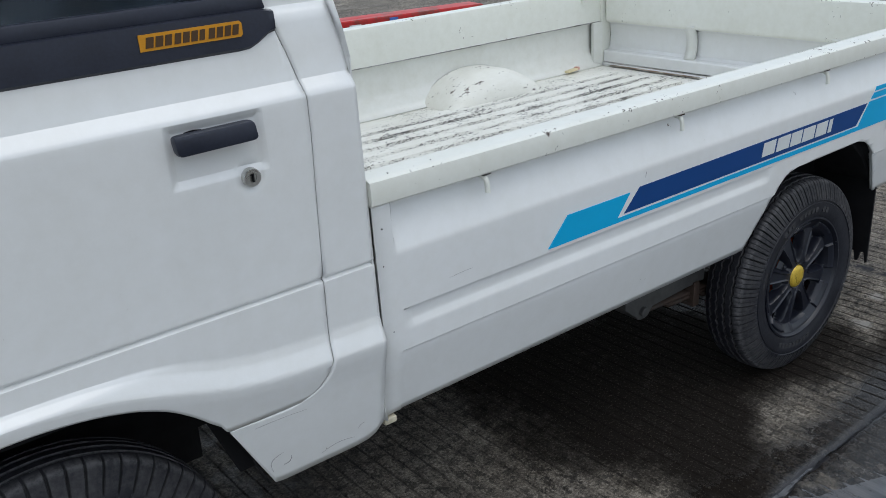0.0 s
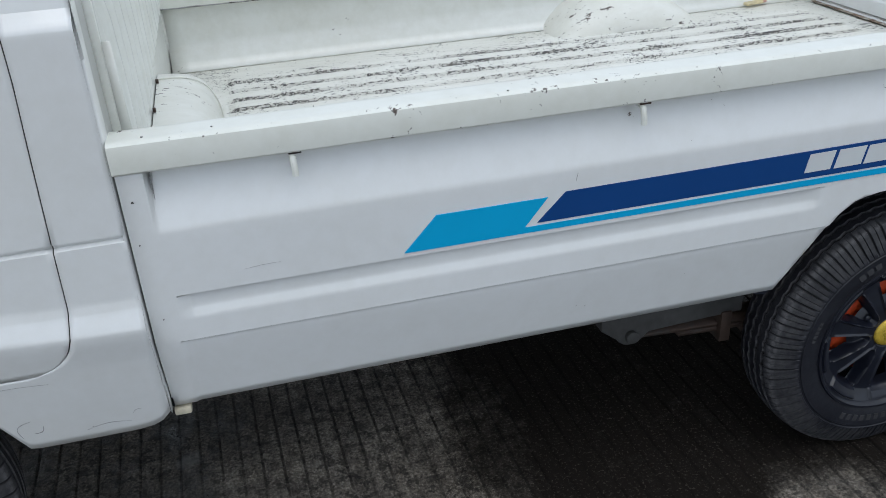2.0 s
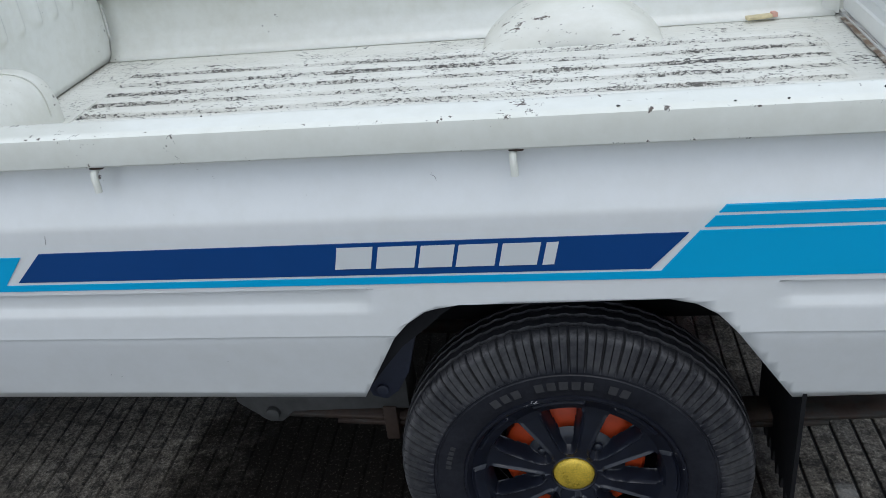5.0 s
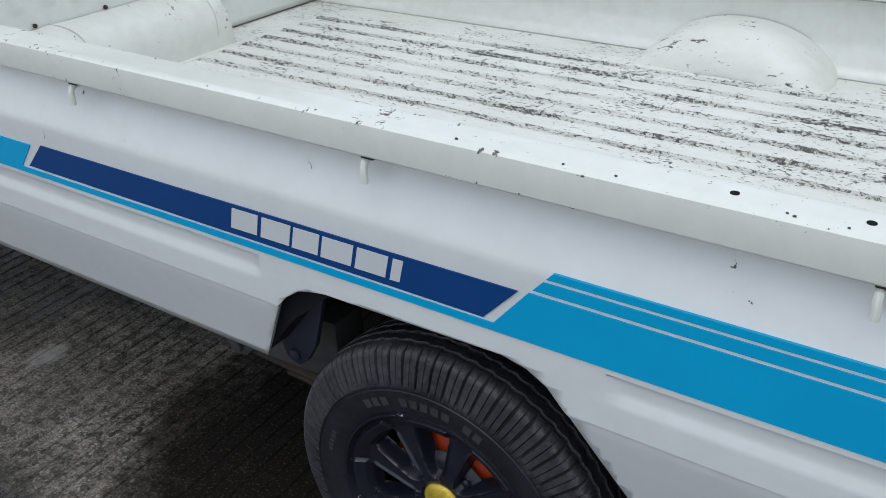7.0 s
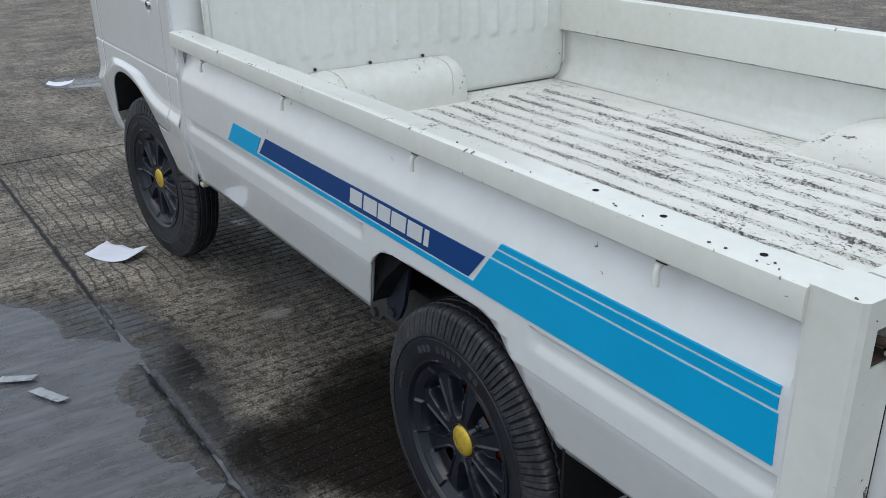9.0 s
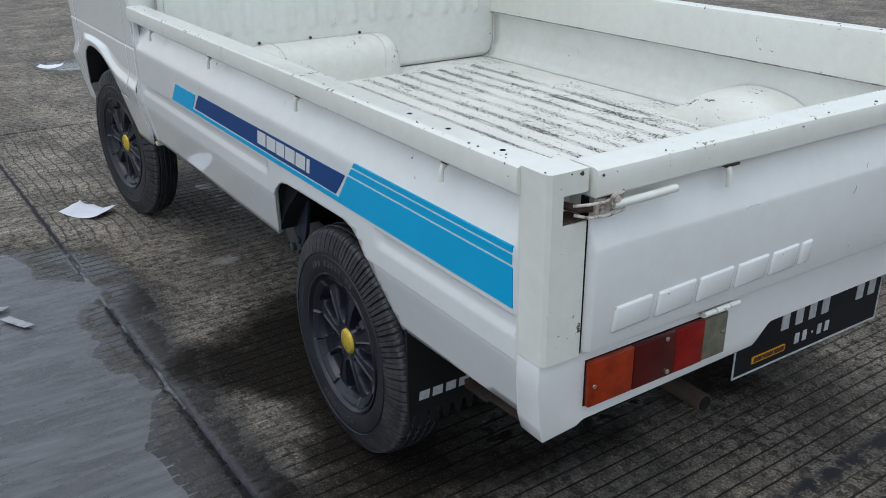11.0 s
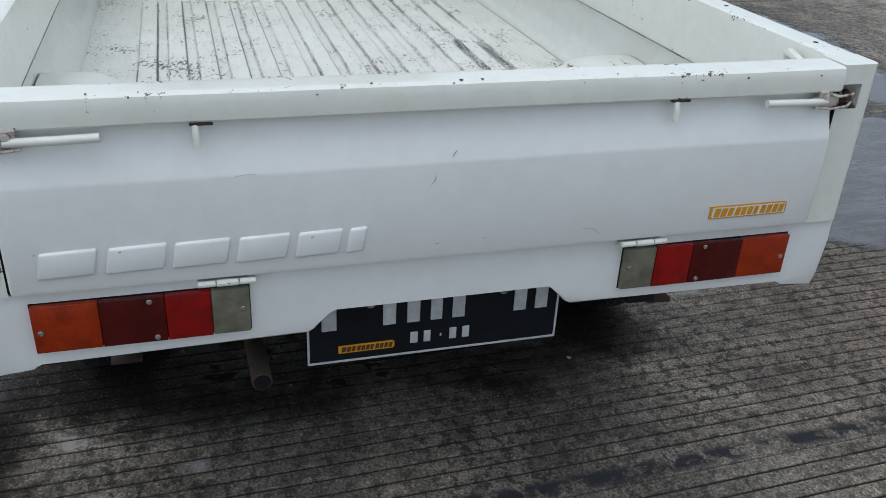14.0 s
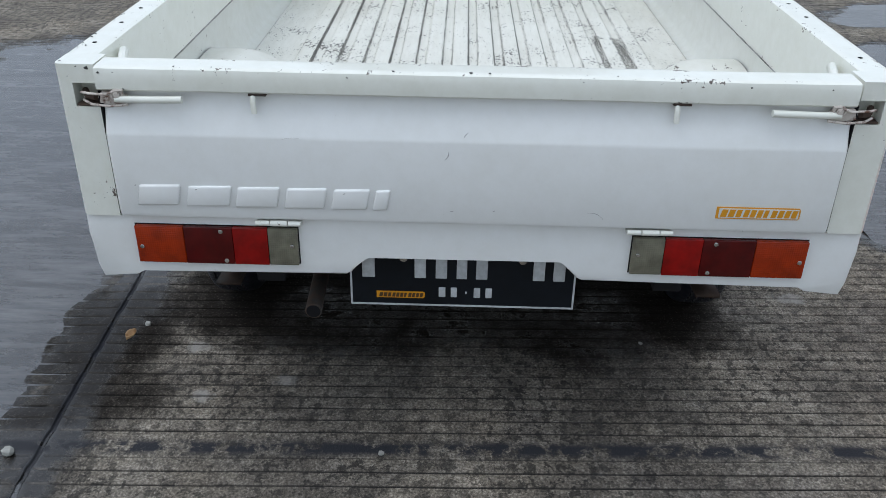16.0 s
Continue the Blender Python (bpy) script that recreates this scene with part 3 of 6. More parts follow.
def build_ground():
    cols = [(v, 0) for v in (-500.0, -150.0, -50.0, -20.0, -10.0, -6.0, -4.0, -3.0, 6.5, 8.0, 10.0, 14.0, 20.0, 50.0, 150.0, 500.0)]
    x = -2.4
    while x < 5.7:
        cols += [(x + off, k) for off, k in ((0.0, 0), (0.017, 0), (0.0325, 0), (0.0340, 0), (0.0354, 1), (0.0400, 1), (0.0414, 0)) if abs(x + off - JOINTS_X[1]) > 0.02]
        x += PITCH
    cols += [(JOINTS_X[1] + off, k) for off, k in ((-0.018, 0), (-0.012, 0), (-0.0085, 2), (0.0085, 2), (0.012, 0), (0.018, 0))]
    cols.sort()
    xs, kinds = [c[0] for c in cols], [c[1] for c in cols]
    ys = [-500.0, -150.0, -50.0, -20.0, -10.0, -6.0, -4.0, -3.0] + [round(-2.6 + 0.065 * i, 4) for i in range(108)] + [5.0, 6.0, 8.0, 11.0, 20.0, 50.0, 150.0, 500.0]
    ys = sorted(ys + [JOINT_Y + d for d in (-0.026, -0.012, -0.0075, -0.0045, 0.0045, 0.0075, 0.012, 0.026)])
    nx, ny = len(xs), len(ys)
    co = np.zeros((nx * ny, 3))
    wet, joint, groove, stain, hatch, pale = (np.zeros(nx * ny) for _ in range(6))
    i = 0
    for gx, k in zip(xs, kinds):
        fine = abs(gx - 1.6) < 4.2
        for gy in ys:
            near = fine and -2.7 < gy < 4.5
            px, py, z = gx, gy, 0.0
            if near:
                px += 0.0022 * noise.noise((gx * 3.0, gy * 2.6, 1.7)) + 0.0012 * noise.noise((gx * 9.0, gy * 9.0, 5.1))
                wx, wy = px * CG - py * SG, px * SG + py * CG
                h = hollow(wx, wy)
                z = 0.0016 * noise.noise((wx * 1.7, wy * 1.7, 9.0)) - 0.0135 * h
                if h > 0.02:
                    z += h * (0.0024 * noise.noise((gx * 19.0, gy * 2.7, 6.0)) + 0.0042 * noise.noise((gx * 4.0, gy * 3.5, 2.0)))
                jy, jx = abs(gy - JOINT_Y), min(abs(gx - j) for j in JOINTS_X)
                worn = min(1.0, max(0.15, 0.85 + 0.9 * noise.noise((wx * 1.1, wy * 0.8, 3.3)))) * tined(wx, wy)
                if k == 2:
                    z -= 0.009
                    groove[i] = 1.0
                elif k and jx > 0.03 and jy > 0.014:
                    z -= 0.0012 + 0.0034 * worn
                    groove[i] = worn
                jag = 0.006 * noise.noise((wx * 14, wy * 14, 2.0))
                if jy < 0.03:
                    py += (0.006 * noise.noise((gx * 11, 0.0, 2.0)) + 0.004 * noise.noise((gx * 31, 0.0, 7.0))) * (1 - jy / 0.03)
                if jy < 0.009:
                    z -= 0.0052 if jy < 0.005 else 0.002
                    groove[i] = 0.9 if jy < 0.005 else 0.3 + 0.5 * max(0.0, noise.noise((gx * 13, gy * 90, 3.0)))
                joint[i] = max(1 - sstep(0.012, 0.032, jx + jag) if jx < 0.05 and gx > 1 else 0, 0.9 * (1 - sstep(0.003, 0.014, jy + jag)), 0.3 * (1 - sstep(0.0, 0.03, jy + jag)))
                wet[i] = wetness(wx, wy, h) if z < WATER or h < 0.12 else 0.72
                # the first of these also carries the shade painted under the truck
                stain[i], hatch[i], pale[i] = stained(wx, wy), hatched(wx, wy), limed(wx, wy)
            co[i] = (px, py, z)
            i += 1
    idx = np.arange(nx * ny).reshape(nx, ny)
    quads = np.stack([idx[:-1, :-1], idx[1:, :-1], idx[1:, 1:], idx[:-1, 1:]], -1).reshape(-1, 4)
    me = bpy.data.meshes.new("ground")
    me.vertices.add(nx * ny)
    me.vertices.foreach_set("co", co.ravel())
    me.loops.add(quads.size)
    me.loops.foreach_set("vertex_index", quads.ravel().astype(np.int32))
    me.polygons.add(len(quads))
    me.polygons.foreach_set("loop_start", np.arange(0, quads.size, 4, dtype=np.int32))
    me.update(calc_edges=True)
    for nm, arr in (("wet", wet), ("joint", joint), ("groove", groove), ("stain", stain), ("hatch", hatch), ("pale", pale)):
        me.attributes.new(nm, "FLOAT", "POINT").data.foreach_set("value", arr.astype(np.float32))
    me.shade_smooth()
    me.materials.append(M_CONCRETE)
    ob = new("ground", me)
    ob.matrix_basis = Matrix.Rotation(TILT_G, 4, "Z")
    return tagged(ob, "grey-brown tined concrete yard, wet and stained", "ground", kind="structure")


build_ground()


def puddle(x0, x1, y0, y1):
    bm = bmesh.new()
    sheet(bm, [[(x0 + (x1 - x0) * i / 6, y0 + (y1 - y0) * j / 6, WATER) for j in range(7)] for i in range(7)])
    ob = thing("water", bm, M_WATER, "shallow rain puddle lying on the concrete", "puddle", kind="structure", out=(0, 0, 1))
    ob.visible_shadow = False
    return ob


puddle(0.3, 4.6, -2.9, -0.16)
puddle(-1.0, 0.3, 2.6, 4.4)
puddle(0.3, 3.0, 2.1, 4.4)
puddle(-2.3, -2.05, 0.3, 1.2)

# ---- the pickup truck ----
truck = new("pickup_truck")
truck.location = BASE
tagged(truck, "old white pickup truck with blue side stripes parked on concrete", "truck")
WIDTH = 1.49
X_FRONT, X_REAR = 1.657, 3.765
ARCH = [(1.6, 0.447), (2.703, 0.446), (2.735, 0.508), (2.768, 0.572), (2.79, 0.598), (2.815, 0.616), (2.85, 0.626), (3.135, 0.630), (3.168, 0.622), (3.195, 0.606), (3.218, 0.580), (3.305, 0.446), (3.72, 0.466), (3.80, 0.468)]
PANEL = [(0.44, 0.033), (0.568, 0.0040), (0.5735, 0.0042), (0.5755, 0.0036), (0.578, 0.0), (0.755, 0.0), (0.763, 0.0022), (0.80, 0.015), (0.83, 0.0255), (0.850, 0.029)]
POST_FRONT = [(0.44, 0.030), (0.56, 0.0035), (0.585, 0.0), (0.85, 0.0)]
POST = [(0.44, 0.016), (0.50, 0.003), (0.56, 0.0), (0.85, 0.0)]
GROOVE = [(0.612, 0.0), (0.6185, 0.0006), (0.6270, 0.0052), (0.6320, 0.0062), (0.6490, 0.0066), (0.6520, 0.0060), (0.6545, 0.0)]


def bed_side(flip):
    ys = (lambda v: WIDTH - v) if flip else (lambda v: v)
    o = (0, 1, 0) if flip else (0, -1, 0)
    xs = stations(X_FRONT, 3.706, 0.03, [1.692, 1.697, 1.70, 1.72, 2.72, 2.735, 2.75, 2.768, 2.79, 2.815, 2.703, 3.168, 3.195, 3.218, 3.265, 3.28, 3.295, 3.305, 3.698, 3.702])
    zs = sorted([0.446, 0.46, 0.48, 0.50, 0.52, 0.54, 0.56, 0.570, 0.5735, 0.5755, 0.578, 0.59, 0.60, 0.61] + [g[0] for g in GROOVE] + [0.635, 0.67, 0.68, 0.70, 0.72, 0.74, 0.752, 0.757, 0.763, 0.775, 0.79, 0.80, 0.815, 0.83, 0.84, 0.848])
    bm = bmesh.new()
    rows = []
    for x in xs:
        p = max(1 - sstep(1.691, 1.699, x), sstep(3.698, 3.704, x))
        g = sstep(1.70, 1.725, x) * (1 - sstep(2.728, 2.752, x)) + sstep(3.262, 3.286, x)
        low = interp(x, ARCH)
        row = []
        for z in zs:
            zc = max(z, low)
            y = (1 - p) * (interp(zc, PANEL) + g * interp(zc, GROOVE)) + p * interp(zc, POST if x > 3 else POST_FRONT)
            y += 0.0007 * noise.noise((x * 4, zc * 5, 7.0 + flip))
            row.append((x, ys(y), zc))
        rows.append(row)
    sheet(bm, rows)
    clean(bm)
    side = part("bed_side", bm, M_PAINT, truck, "white pressed-steel bed side", thick=0.004, angle=24, out=o)
    # folded-in lip round the bottom and the arch
    bm = bmesh.new()
    lip = []
    for x in stations(X_FRONT + 0.002, 3.705, 0.03, [a[0] for a in ARCH]):
        z = interp(x, ARCH)
        lip.append([(x, ys(interp(z, PANEL) + 0.003), z + 0.001), (x, ys(interp(z, PANEL) + 0.010), z + 0.004)])
    sheet(bm, lip)
    part("bottom_lip", bm, M_PAINT, side, thick=0.003, out=(0, 0, -1))
    # mottled grey corner where the pressed panel steps in behind the front post
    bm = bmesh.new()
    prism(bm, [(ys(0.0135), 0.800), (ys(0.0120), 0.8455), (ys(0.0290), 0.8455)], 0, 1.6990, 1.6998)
    part("corner_gusset", bm, M_GUSSET, side, "mottled grey corner gusset")
    # top rail
    sec = [(0.033, 0.8465), (-0.003, 0.8465), (-0.006, 0.8495), (-0.0064, 0.857), (-0.0065, 0.876), (-0.0045, 0.8865), (0.001, 0.8895), (0.010, 0.8898), (0.040, 0.890), (0.049, 0.890), (0.0545, 0.8875), (0.0565, 0.875), (0.0565, 0.80), (0.0565, 0.765), (0.0565, 0.758), (0.0525, 0.756), (0.0525, 0.80), (0.047, 0.846)]
    wear = [0, 0.6, 0.7, 0, 0.1, 1.0, 1.0, 0.3, 0.35, 1.0, 1.0, 0, 0, 0.1, 0.9, 0.6, 0, 0]
    bm = bmesh.new()
    rows = []
    for x in stations(1.655, 3.704, 0.05):
        w = 0.0009 * noise.noise((x * 5, 1.0 + flip, 0))
        rows.append([(x, ys(y + w), z + 0.0008 * noise.noise((x * 3.3, 6.0 + flip, 0))) for y, z in sec])
    sheet(bm, rows, True)
    mark_edges(bm, wear)
    for ex in (1.655, 3.704):
        bm.faces.new([bm.verts.new((ex, ys(y), z)) for y, z in sec])
    part("top_rail", bm, M_RAIL, side, "white rail with chipped edges", angle=40)
    # inner wall of the bed
    prof = [(0.0525, 0.758), (0.044, 0.752), (0.037, 0.735), (0.037, 0.66), (0.040, 0.640), (0.052, 0.622), (0.056, 0.605), (0.066, 0.592), (0.085, 0.583)]
    bm = bmesh.new()
    sheet(bm, [[(x, ys(y + 0.0008 * noise.noise((x * 4, z * 6, 3.0 + flip))), z) for y, z in prof] for x in stations(1.665, 3.69, 0.05)])
    part("inner_panel", bm, M_INNER, side, "cream-white inner wall", thick=0.003, out=(0, -o[1], 0))
    bm = bmesh.new()
    sheet(bm, [[(x, ys(0.0572), 0.7555 + 0.0006 * noise.noise((x * 30, 0, 0))), (x, ys(0.0574), 0.7590 + 0.0012 * noise.noise((x * 22, 4, flip)))] for x in stations(1.665, 3.70, 0.012)])
    part("rail_seam", bm, M_GUSSET, side, "dirty seam under the rail", thick=0.0006)
    # rear corner post with the pocket for the latch
    bm = bmesh.new()
    full = [(3.702, 0.0005), (3.752, 0.0), (3.760, 0.002), (3.765, 0.008), (3.766, 0.0715), (3.702, 0.0715)]
    cut = [(3.702, 0.0005), (3.752, 0.0), (3.760, 0.002), (3.765, 0.008), (3.765, 0.028), (3.728, 0.028), (3.728, 0.0715), (3.702, 0.0715)]
    for sec, z0, z1 in ((full, 0.593, 0.812), (cut, 0.812, 0.856), (full, 0.856, 0.8902)):
        prism(bm, [(x, ys(y)) for x, y in sec], 2, z0, z1)
    part("rear_post", bm, M_RAIL, side, "white corner post with a latch pocket")
    bm = bmesh.new()
    prism(bm, [(3.66, ys(0.05)), (3.701, ys(0.05)), (3.701, ys(0.073)), (3.66, ys(0.062))], 2, 0.583, 0.757)
    part("inner_post", bm, M_INNER, side)
    if not flip:
        for hx in (1.889, 2.409, 2.947, 3.506):
            bm = bmesh.new()
            tube(bm, [(hx, 0.03, 0.842), (hx, 0.008, 0.8415), (hx, -0.001, 0.838), (hx, -0.004, 0.831), (hx + 0.001, -0.0045, 0.822), (hx + 0.001, -0.005, 0.813)], 0.0048)
            part("rope_hook", bm, M_RAIL, side, "white painted rope hook")
            bm = bmesh.new()
            box(bm, (hx - 0.005, -0.0015, 0.8428), (hx + 0.013, 0.03, 0.8466), 0.001)
            part("hook_plate", bm, M_RUST, side, "rusty weld plate")
    # rail holes are flat near-black discs in place of their inner shade
    for k, hx in enumerate((3.366, 3.485, 3.63) if not flip else (3.2, 3.32, 3.62)):
        bm = bmesh.new()
        disc(bm, (hx, ys(0.024), 0.8893), 0.0046, 2, 0.0013, 14)
        part("bolt_hole", bm, M_SEAM, side, "dark hole in the rail")
    # stay rod inside the rear corner
    bm = bmesh.new()
    tube(bm, [(3.60, ys(0.060), 0.845), (3.605, ys(0.068), 0.868), (3.618, ys(0.072), 0.872), (3.66, ys(0.083), 0.868), (3.70, ys(0.098), 0.862)], 0.0085)
    part("stay_rod", bm, M_RAIL, side, "white painted stay rod")
    return side


left_side = bed_side(False)
right_side = bed_side(True)

# stripes on the left side
bm = bmesh.new()
T = -0.0016
prism(bm, [(2.033, 0.6620), (2.085, 0.7165), (2.260, 0.7165), (2.222, 0.6715), (3.122, 0.6725), (3.167, 0.7285), (3.692, 0.7300), (3.694, 0.6640), (3.10, 0.6620)], 1, T, 0.0006)
part("lower_stripe", bm, M_LIGHTBLUE, left_side, "light blue vinyl stripe")
for z0, z1 in ((0.7335, 0.7485), (0.7525, 0.7625)):
    bm = bmesh.new()
    prism(bm, [(3.172 + (z0 - 0.7335) * 0.84, z0), (3.172 + (z1 - 0.7335) * 0.84, z1 - 0.0005), (3.690, z1 + 0.001), (3.690, z0 + 0.001)], 1, T + 0.0, 0.003)
    part("upper_stripe", bm, M_LIGHTBLUE, left_side, "light blue vinyl stripe")
bm = bmesh.new()
prism(bm, [(2.243, 0.6765), (2.289, 0.7215), (3.154, 0.7265), (3.109, 0.6765)], 1, T, 0.0006)
part("dark_stripe", bm, M_DARKBLUE, left_side, "dark blue vinyl stripe with pale letter blocks")
for x0, x1 in ((2.704, 2.752), (2.759, 2.810), (2.815, 2.859), (2.864, 2.914), (2.920, 2.968), (2.975, 2.990)):
    bm = bmesh.new()
    prism(bm, [(x0, 0.6865), (x0 + 0.007, 0.7185), (x1 + 0.007, 0.7190), (x1, 0.6870)], 1, T - 0.0008, T + 0.0004)
    part("letter_block", bm, M_VINYLWHITE, left_side, "pale grey letter block")

# near-black strip standing in for the shade between the cab and the bed
for y0, y1 in ((0.024, 0.034), (1.456, 1.466)):
    bm = bmesh.new()
    box(bm, (1.6440, y0, 0.45), (1.6590, y1, 0.862))
    part("gap_shade_strip", bm, M_SEAM, truck)

# near-black strips in place of the shade in the gaps beside the tailgate
for y in (0.0731, 1.4169):
    bm = bmesh.new()
    box(bm, (3.752, y - 0.0016, 0.598), (3.7658, y + 0.0016, 0.8465))
    part("gap_shade_strip", bm, M_SEAM, truck)

# tailgate
GL, GR = 0.0748, 1.4152
tail_sec = [(3.770, 0.597), (3.779, 0.601), (3.7815, 0.608), (3.7825, 0.68), (3.7825, 0.762), (3.7805, 0.770), (3.770, 0.797), (3.760, 0.824), (3.756, 0.847), (3.735, 0.847), (3.735, 0.757), (3.744, 0.745), (3.750, 0.70), (3.744, 0.655), (3.735, 0.645), (3.712, 0.641), (3.708, 0.636), (3.708, 0.597)]
bm = bmesh.new()


def tail_x(x, y, z):
    """The pressing, a little uneven, with its ends rolled in towards the posts."""
    end = min(y - GL, GR - y)
    roll = 0.017 * (1 - math.sqrt(max(0.0, 1 - (1 - min(1.0, end / 0.010)) ** 2)))
    return x + 0.0010 * noise.noise((y * 4, z * 5, 2.0)) - (min(roll, x - 3.757) if x > 3.757 else 0.0)


rolled = [GL + d for d in (0.0008, 0.002, 0.004, 0.0065, 0.010)] + [GR - d for d in (0.0008, 0.002, 0.004, 0.0065, 0.010)]
sheet(bm, [[(tail_x(x, y, z), y, z) for x, z in tail_sec] for y in stations(GL, GR, 0.04, rolled)], True)
for y in (GL, GR):
    bm.faces.new([bm.verts.new((tail_x(x, y, z), y, z)) for x, z in tail_sec])
tailgate = part("tailgate", bm, M_PAINT, truck, "closed white tailgate with raised letter blocks", angle=24)
rail_sec = [(3.735, 0.8475), (3.777, 0.8475), (3.7805, 0.851), (3.7808, 0.859), (3.781, 0.877), (3.778, 0.8875), (3.772, 0.890), (3.762, 0.8902), (3.732, 0.8905), (3.722, 0.8905), (3.716, 0.888), (3.7135, 0.875), (3.7135, 0.770), (3.7135, 0.762), (3.7175, 0.756), (3.733, 0.756)]
rail_wear = [0, 0.6, 0.7, 0, 0.1, 1.0, 1.0, 0.1, 0.1, 1.0, 1.0, 0, 0, 0.8, 0.6, 0]
bm = bmesh.new()
sheet(bm, [[(x + 0.0012 * noise.noise((y * 5, 3.0, 0)), y, z + 0.0012 * noise.noise((y * 3, 8.0, 0))) for x, z in rail_sec] for y in stations(GL + 0.001, GR - 0.006, 0.04)], True)
mark_edges(bm, rail_wear)
for y in (GL + 0.001, GR - 0.006):
    bm.faces.new([bm.verts.new((x + 0.0012 * noise.noise((y * 5, 3.0, 0)), y, z + 0.0012 * noise.noise((y * 3, 8.0, 0)))) for x, z in rail_sec])
part("tailgate_rail", bm, M_RAIL, tailgate, "white rail with chipped edges", angle=40)
for y in (0.421, 0.994):
    bm = bmesh.new()
    sheet(bm, [[(3.712, y - 0.024, 0.770), (3.714, y + 0.024, 0.770)]] + [[(3.716 + 0.016 * math.sin(k * math.pi / 8), y - 0.022, 0.757 - 0.116 * k / 8), (3.716 + 0.016 * math.sin(k * math.pi / 8), y + 0.022, 0.757 - 0.116 * k / 8)] for k in range(9)])
    part("inner_rib", bm, M_INNER, tailgate, thick=0.012, out=(-1, 0, 0))
for y0, y1 in ((0.116, 0.196), (0.208, 0.292), (0.300, 0.382), (0.392, 0.470), (0.480, 0.550), (0.558, 0.588)):
    bm = bmesh.new()
    prism(bm, [(y0, 0.626), (y0 + 0.008, 0.668), (y1 + 0.006, 0.670), (y1 - 0.002, 0.628)], 0, 3.779, 3.7872, 0.0042)
    part("raised_letter_block", bm, M_PAINT, tailgate, angle=60)
for y in (0.351, 1.099):
    bm = bmesh.new()
    tube(bm, [(3.745, y, 0.843), (3.768, y, 0.843), (3.777, y, 0.840), (3.780, y, 0.833), (3.780, y + 0.001, 0.812)], 0.0052)
    part("rope_hook", bm, M_RAIL, tailgate, "white painted rope hook")
    bm = bmesh.new()
    box(bm, (3.752, y - 0.008, 0.8428), (3.7785, y + 0.024, 0.8476), 0.001)
    part("hook_plate", bm, M_RUST, tailgate, "rusty weld plate")
for y0 in (0.334, 1.040):
    bm = bmesh.new()
    tube(bm, [(3.777, y0, 0.5905), (3.777, y0 + 0.026, 0.5905)], 0.0052)
    tube(bm, [(3.777, y0 + 0.028, 0.5905), (3.777, y0 + 0.060, 0.5905)], 0.0058)
    tube(bm, [(3.777, y0 + 0.062, 0.5905), (3.777, y0 + 0.086, 0.5905)], 0.0052)
    box(bm, (3.757, y0, 0.584), (3.774, y0 + 0.086, 0.589), 0.0008)
    part("hinge", bm, M_RAIL, tailgate, "white painted barrel hinge, chipped")


bm = bmesh.new()
sheet(bm, [[(3.690 + 0.004 * noise.noise((y * 12, 0, 1)), y, 0.5845), (3.705, y, 0.586), (3.7065, y, 0.592 + 0.003 * noise.noise((y * 17, 2, 1)))] for y in stations(0.12, 1.37, 0.02)])
part("rust_line", bm, M_RUSTLINE, tailgate, "rust brown dirt line along the hinge side", thick=0.0008)


def latch(y, s):
    """Over-centre latch: y is the seam, s points from the post to the tailgate."""
    bm = bmesh.new()
    tube(bm, [(3.780, y + s * 0.032, 0.833), (3.783, y + s * 0.055, 0.8335), (3.785, y + s * 0.10, 0.8345), (3.785, y + s * 0.152, 0.8357)], 0.0065, 12)
    part("latch_handle", bm, M_RAIL, tailgate, "white tubular latch handle, chipped")
    bm = bmesh.new()
    prism(bm, [(y + s * 0.001, 0.824), (y + s * 0.018, 0.820), (y + s * 0.048, 0.823), (y + s * 0.056, 0.832), (y + s * 0.040, 0.845), (y + s * 0.006, 0.844)], 0, 3.768, 3.777, 0.0015)
    part("latch_plate", bm, M_LATCH, tailgate, "chipped cream latch plate")
    bm = bmesh.new()
    tube(bm, [(3.768, y - s * 0.032, 0.840), (3.780, y - s * 0.015, 0.842), (3.783, y + s * 0.015, 0.841), (3.783, y + s * 0.036, 0.849), (3.783, y + s * 0.048, 0.850), (3.781, y + s * 0.046, 0.843)], 0.0024, 8)
    tube(bm, [(3.768, y - s * 0.030, 0.826), (3.780, y - s * 0.012, 0.822), (3.783, y + s * 0.02, 0.820), (3.782, y + s * 0.052, 0.823), (3.780, y + s * 0.053, 0.830)], 0.0024, 8)
    part("latch_link", bm, M_LATCH, tailgate, "chipped cream latch link")
    bm = bmesh.new()
    disc(bm, (3.776, y + s * 0.036, 0.841), 0.0115, 0, 0.005, 18, 0.001)
    disc(bm, (3.780, y + s * 0.036, 0.841), 0.0062, 0, 0.006, 14, 0.001)
    tube(bm, [(3.7825, y + s * (0.036 + 0.010 * math.cos(a * math.tau / 16)), 0.841 + 0.010 * math.sin(a * math.tau / 16)) for a in range(17)], 0.0019, 6)
    part("latch_pivot", bm, M_LATCH, tailgate, "pinkish worn pivot washer")
    bm = bmesh.new()
    tube(bm, [(3.745, y - s * 0.034, 0.836), (3.768, y - s * 0.022, 0.834), (3.776, y - s * 0.004, 0.834)], 0.006, 8)
    box(bm, (3.729, y - s * 0.045 if s > 0 else y + 0.006, 0.8125), (3.764, y - 0.006 if s > 0 else y + 0.045, 0.8165), 0.001)
    part("latch_catch", bm, M_RUST, tailgate, "rusty latch catch")


latch(0.075, 1)
latch(1.415, -1)


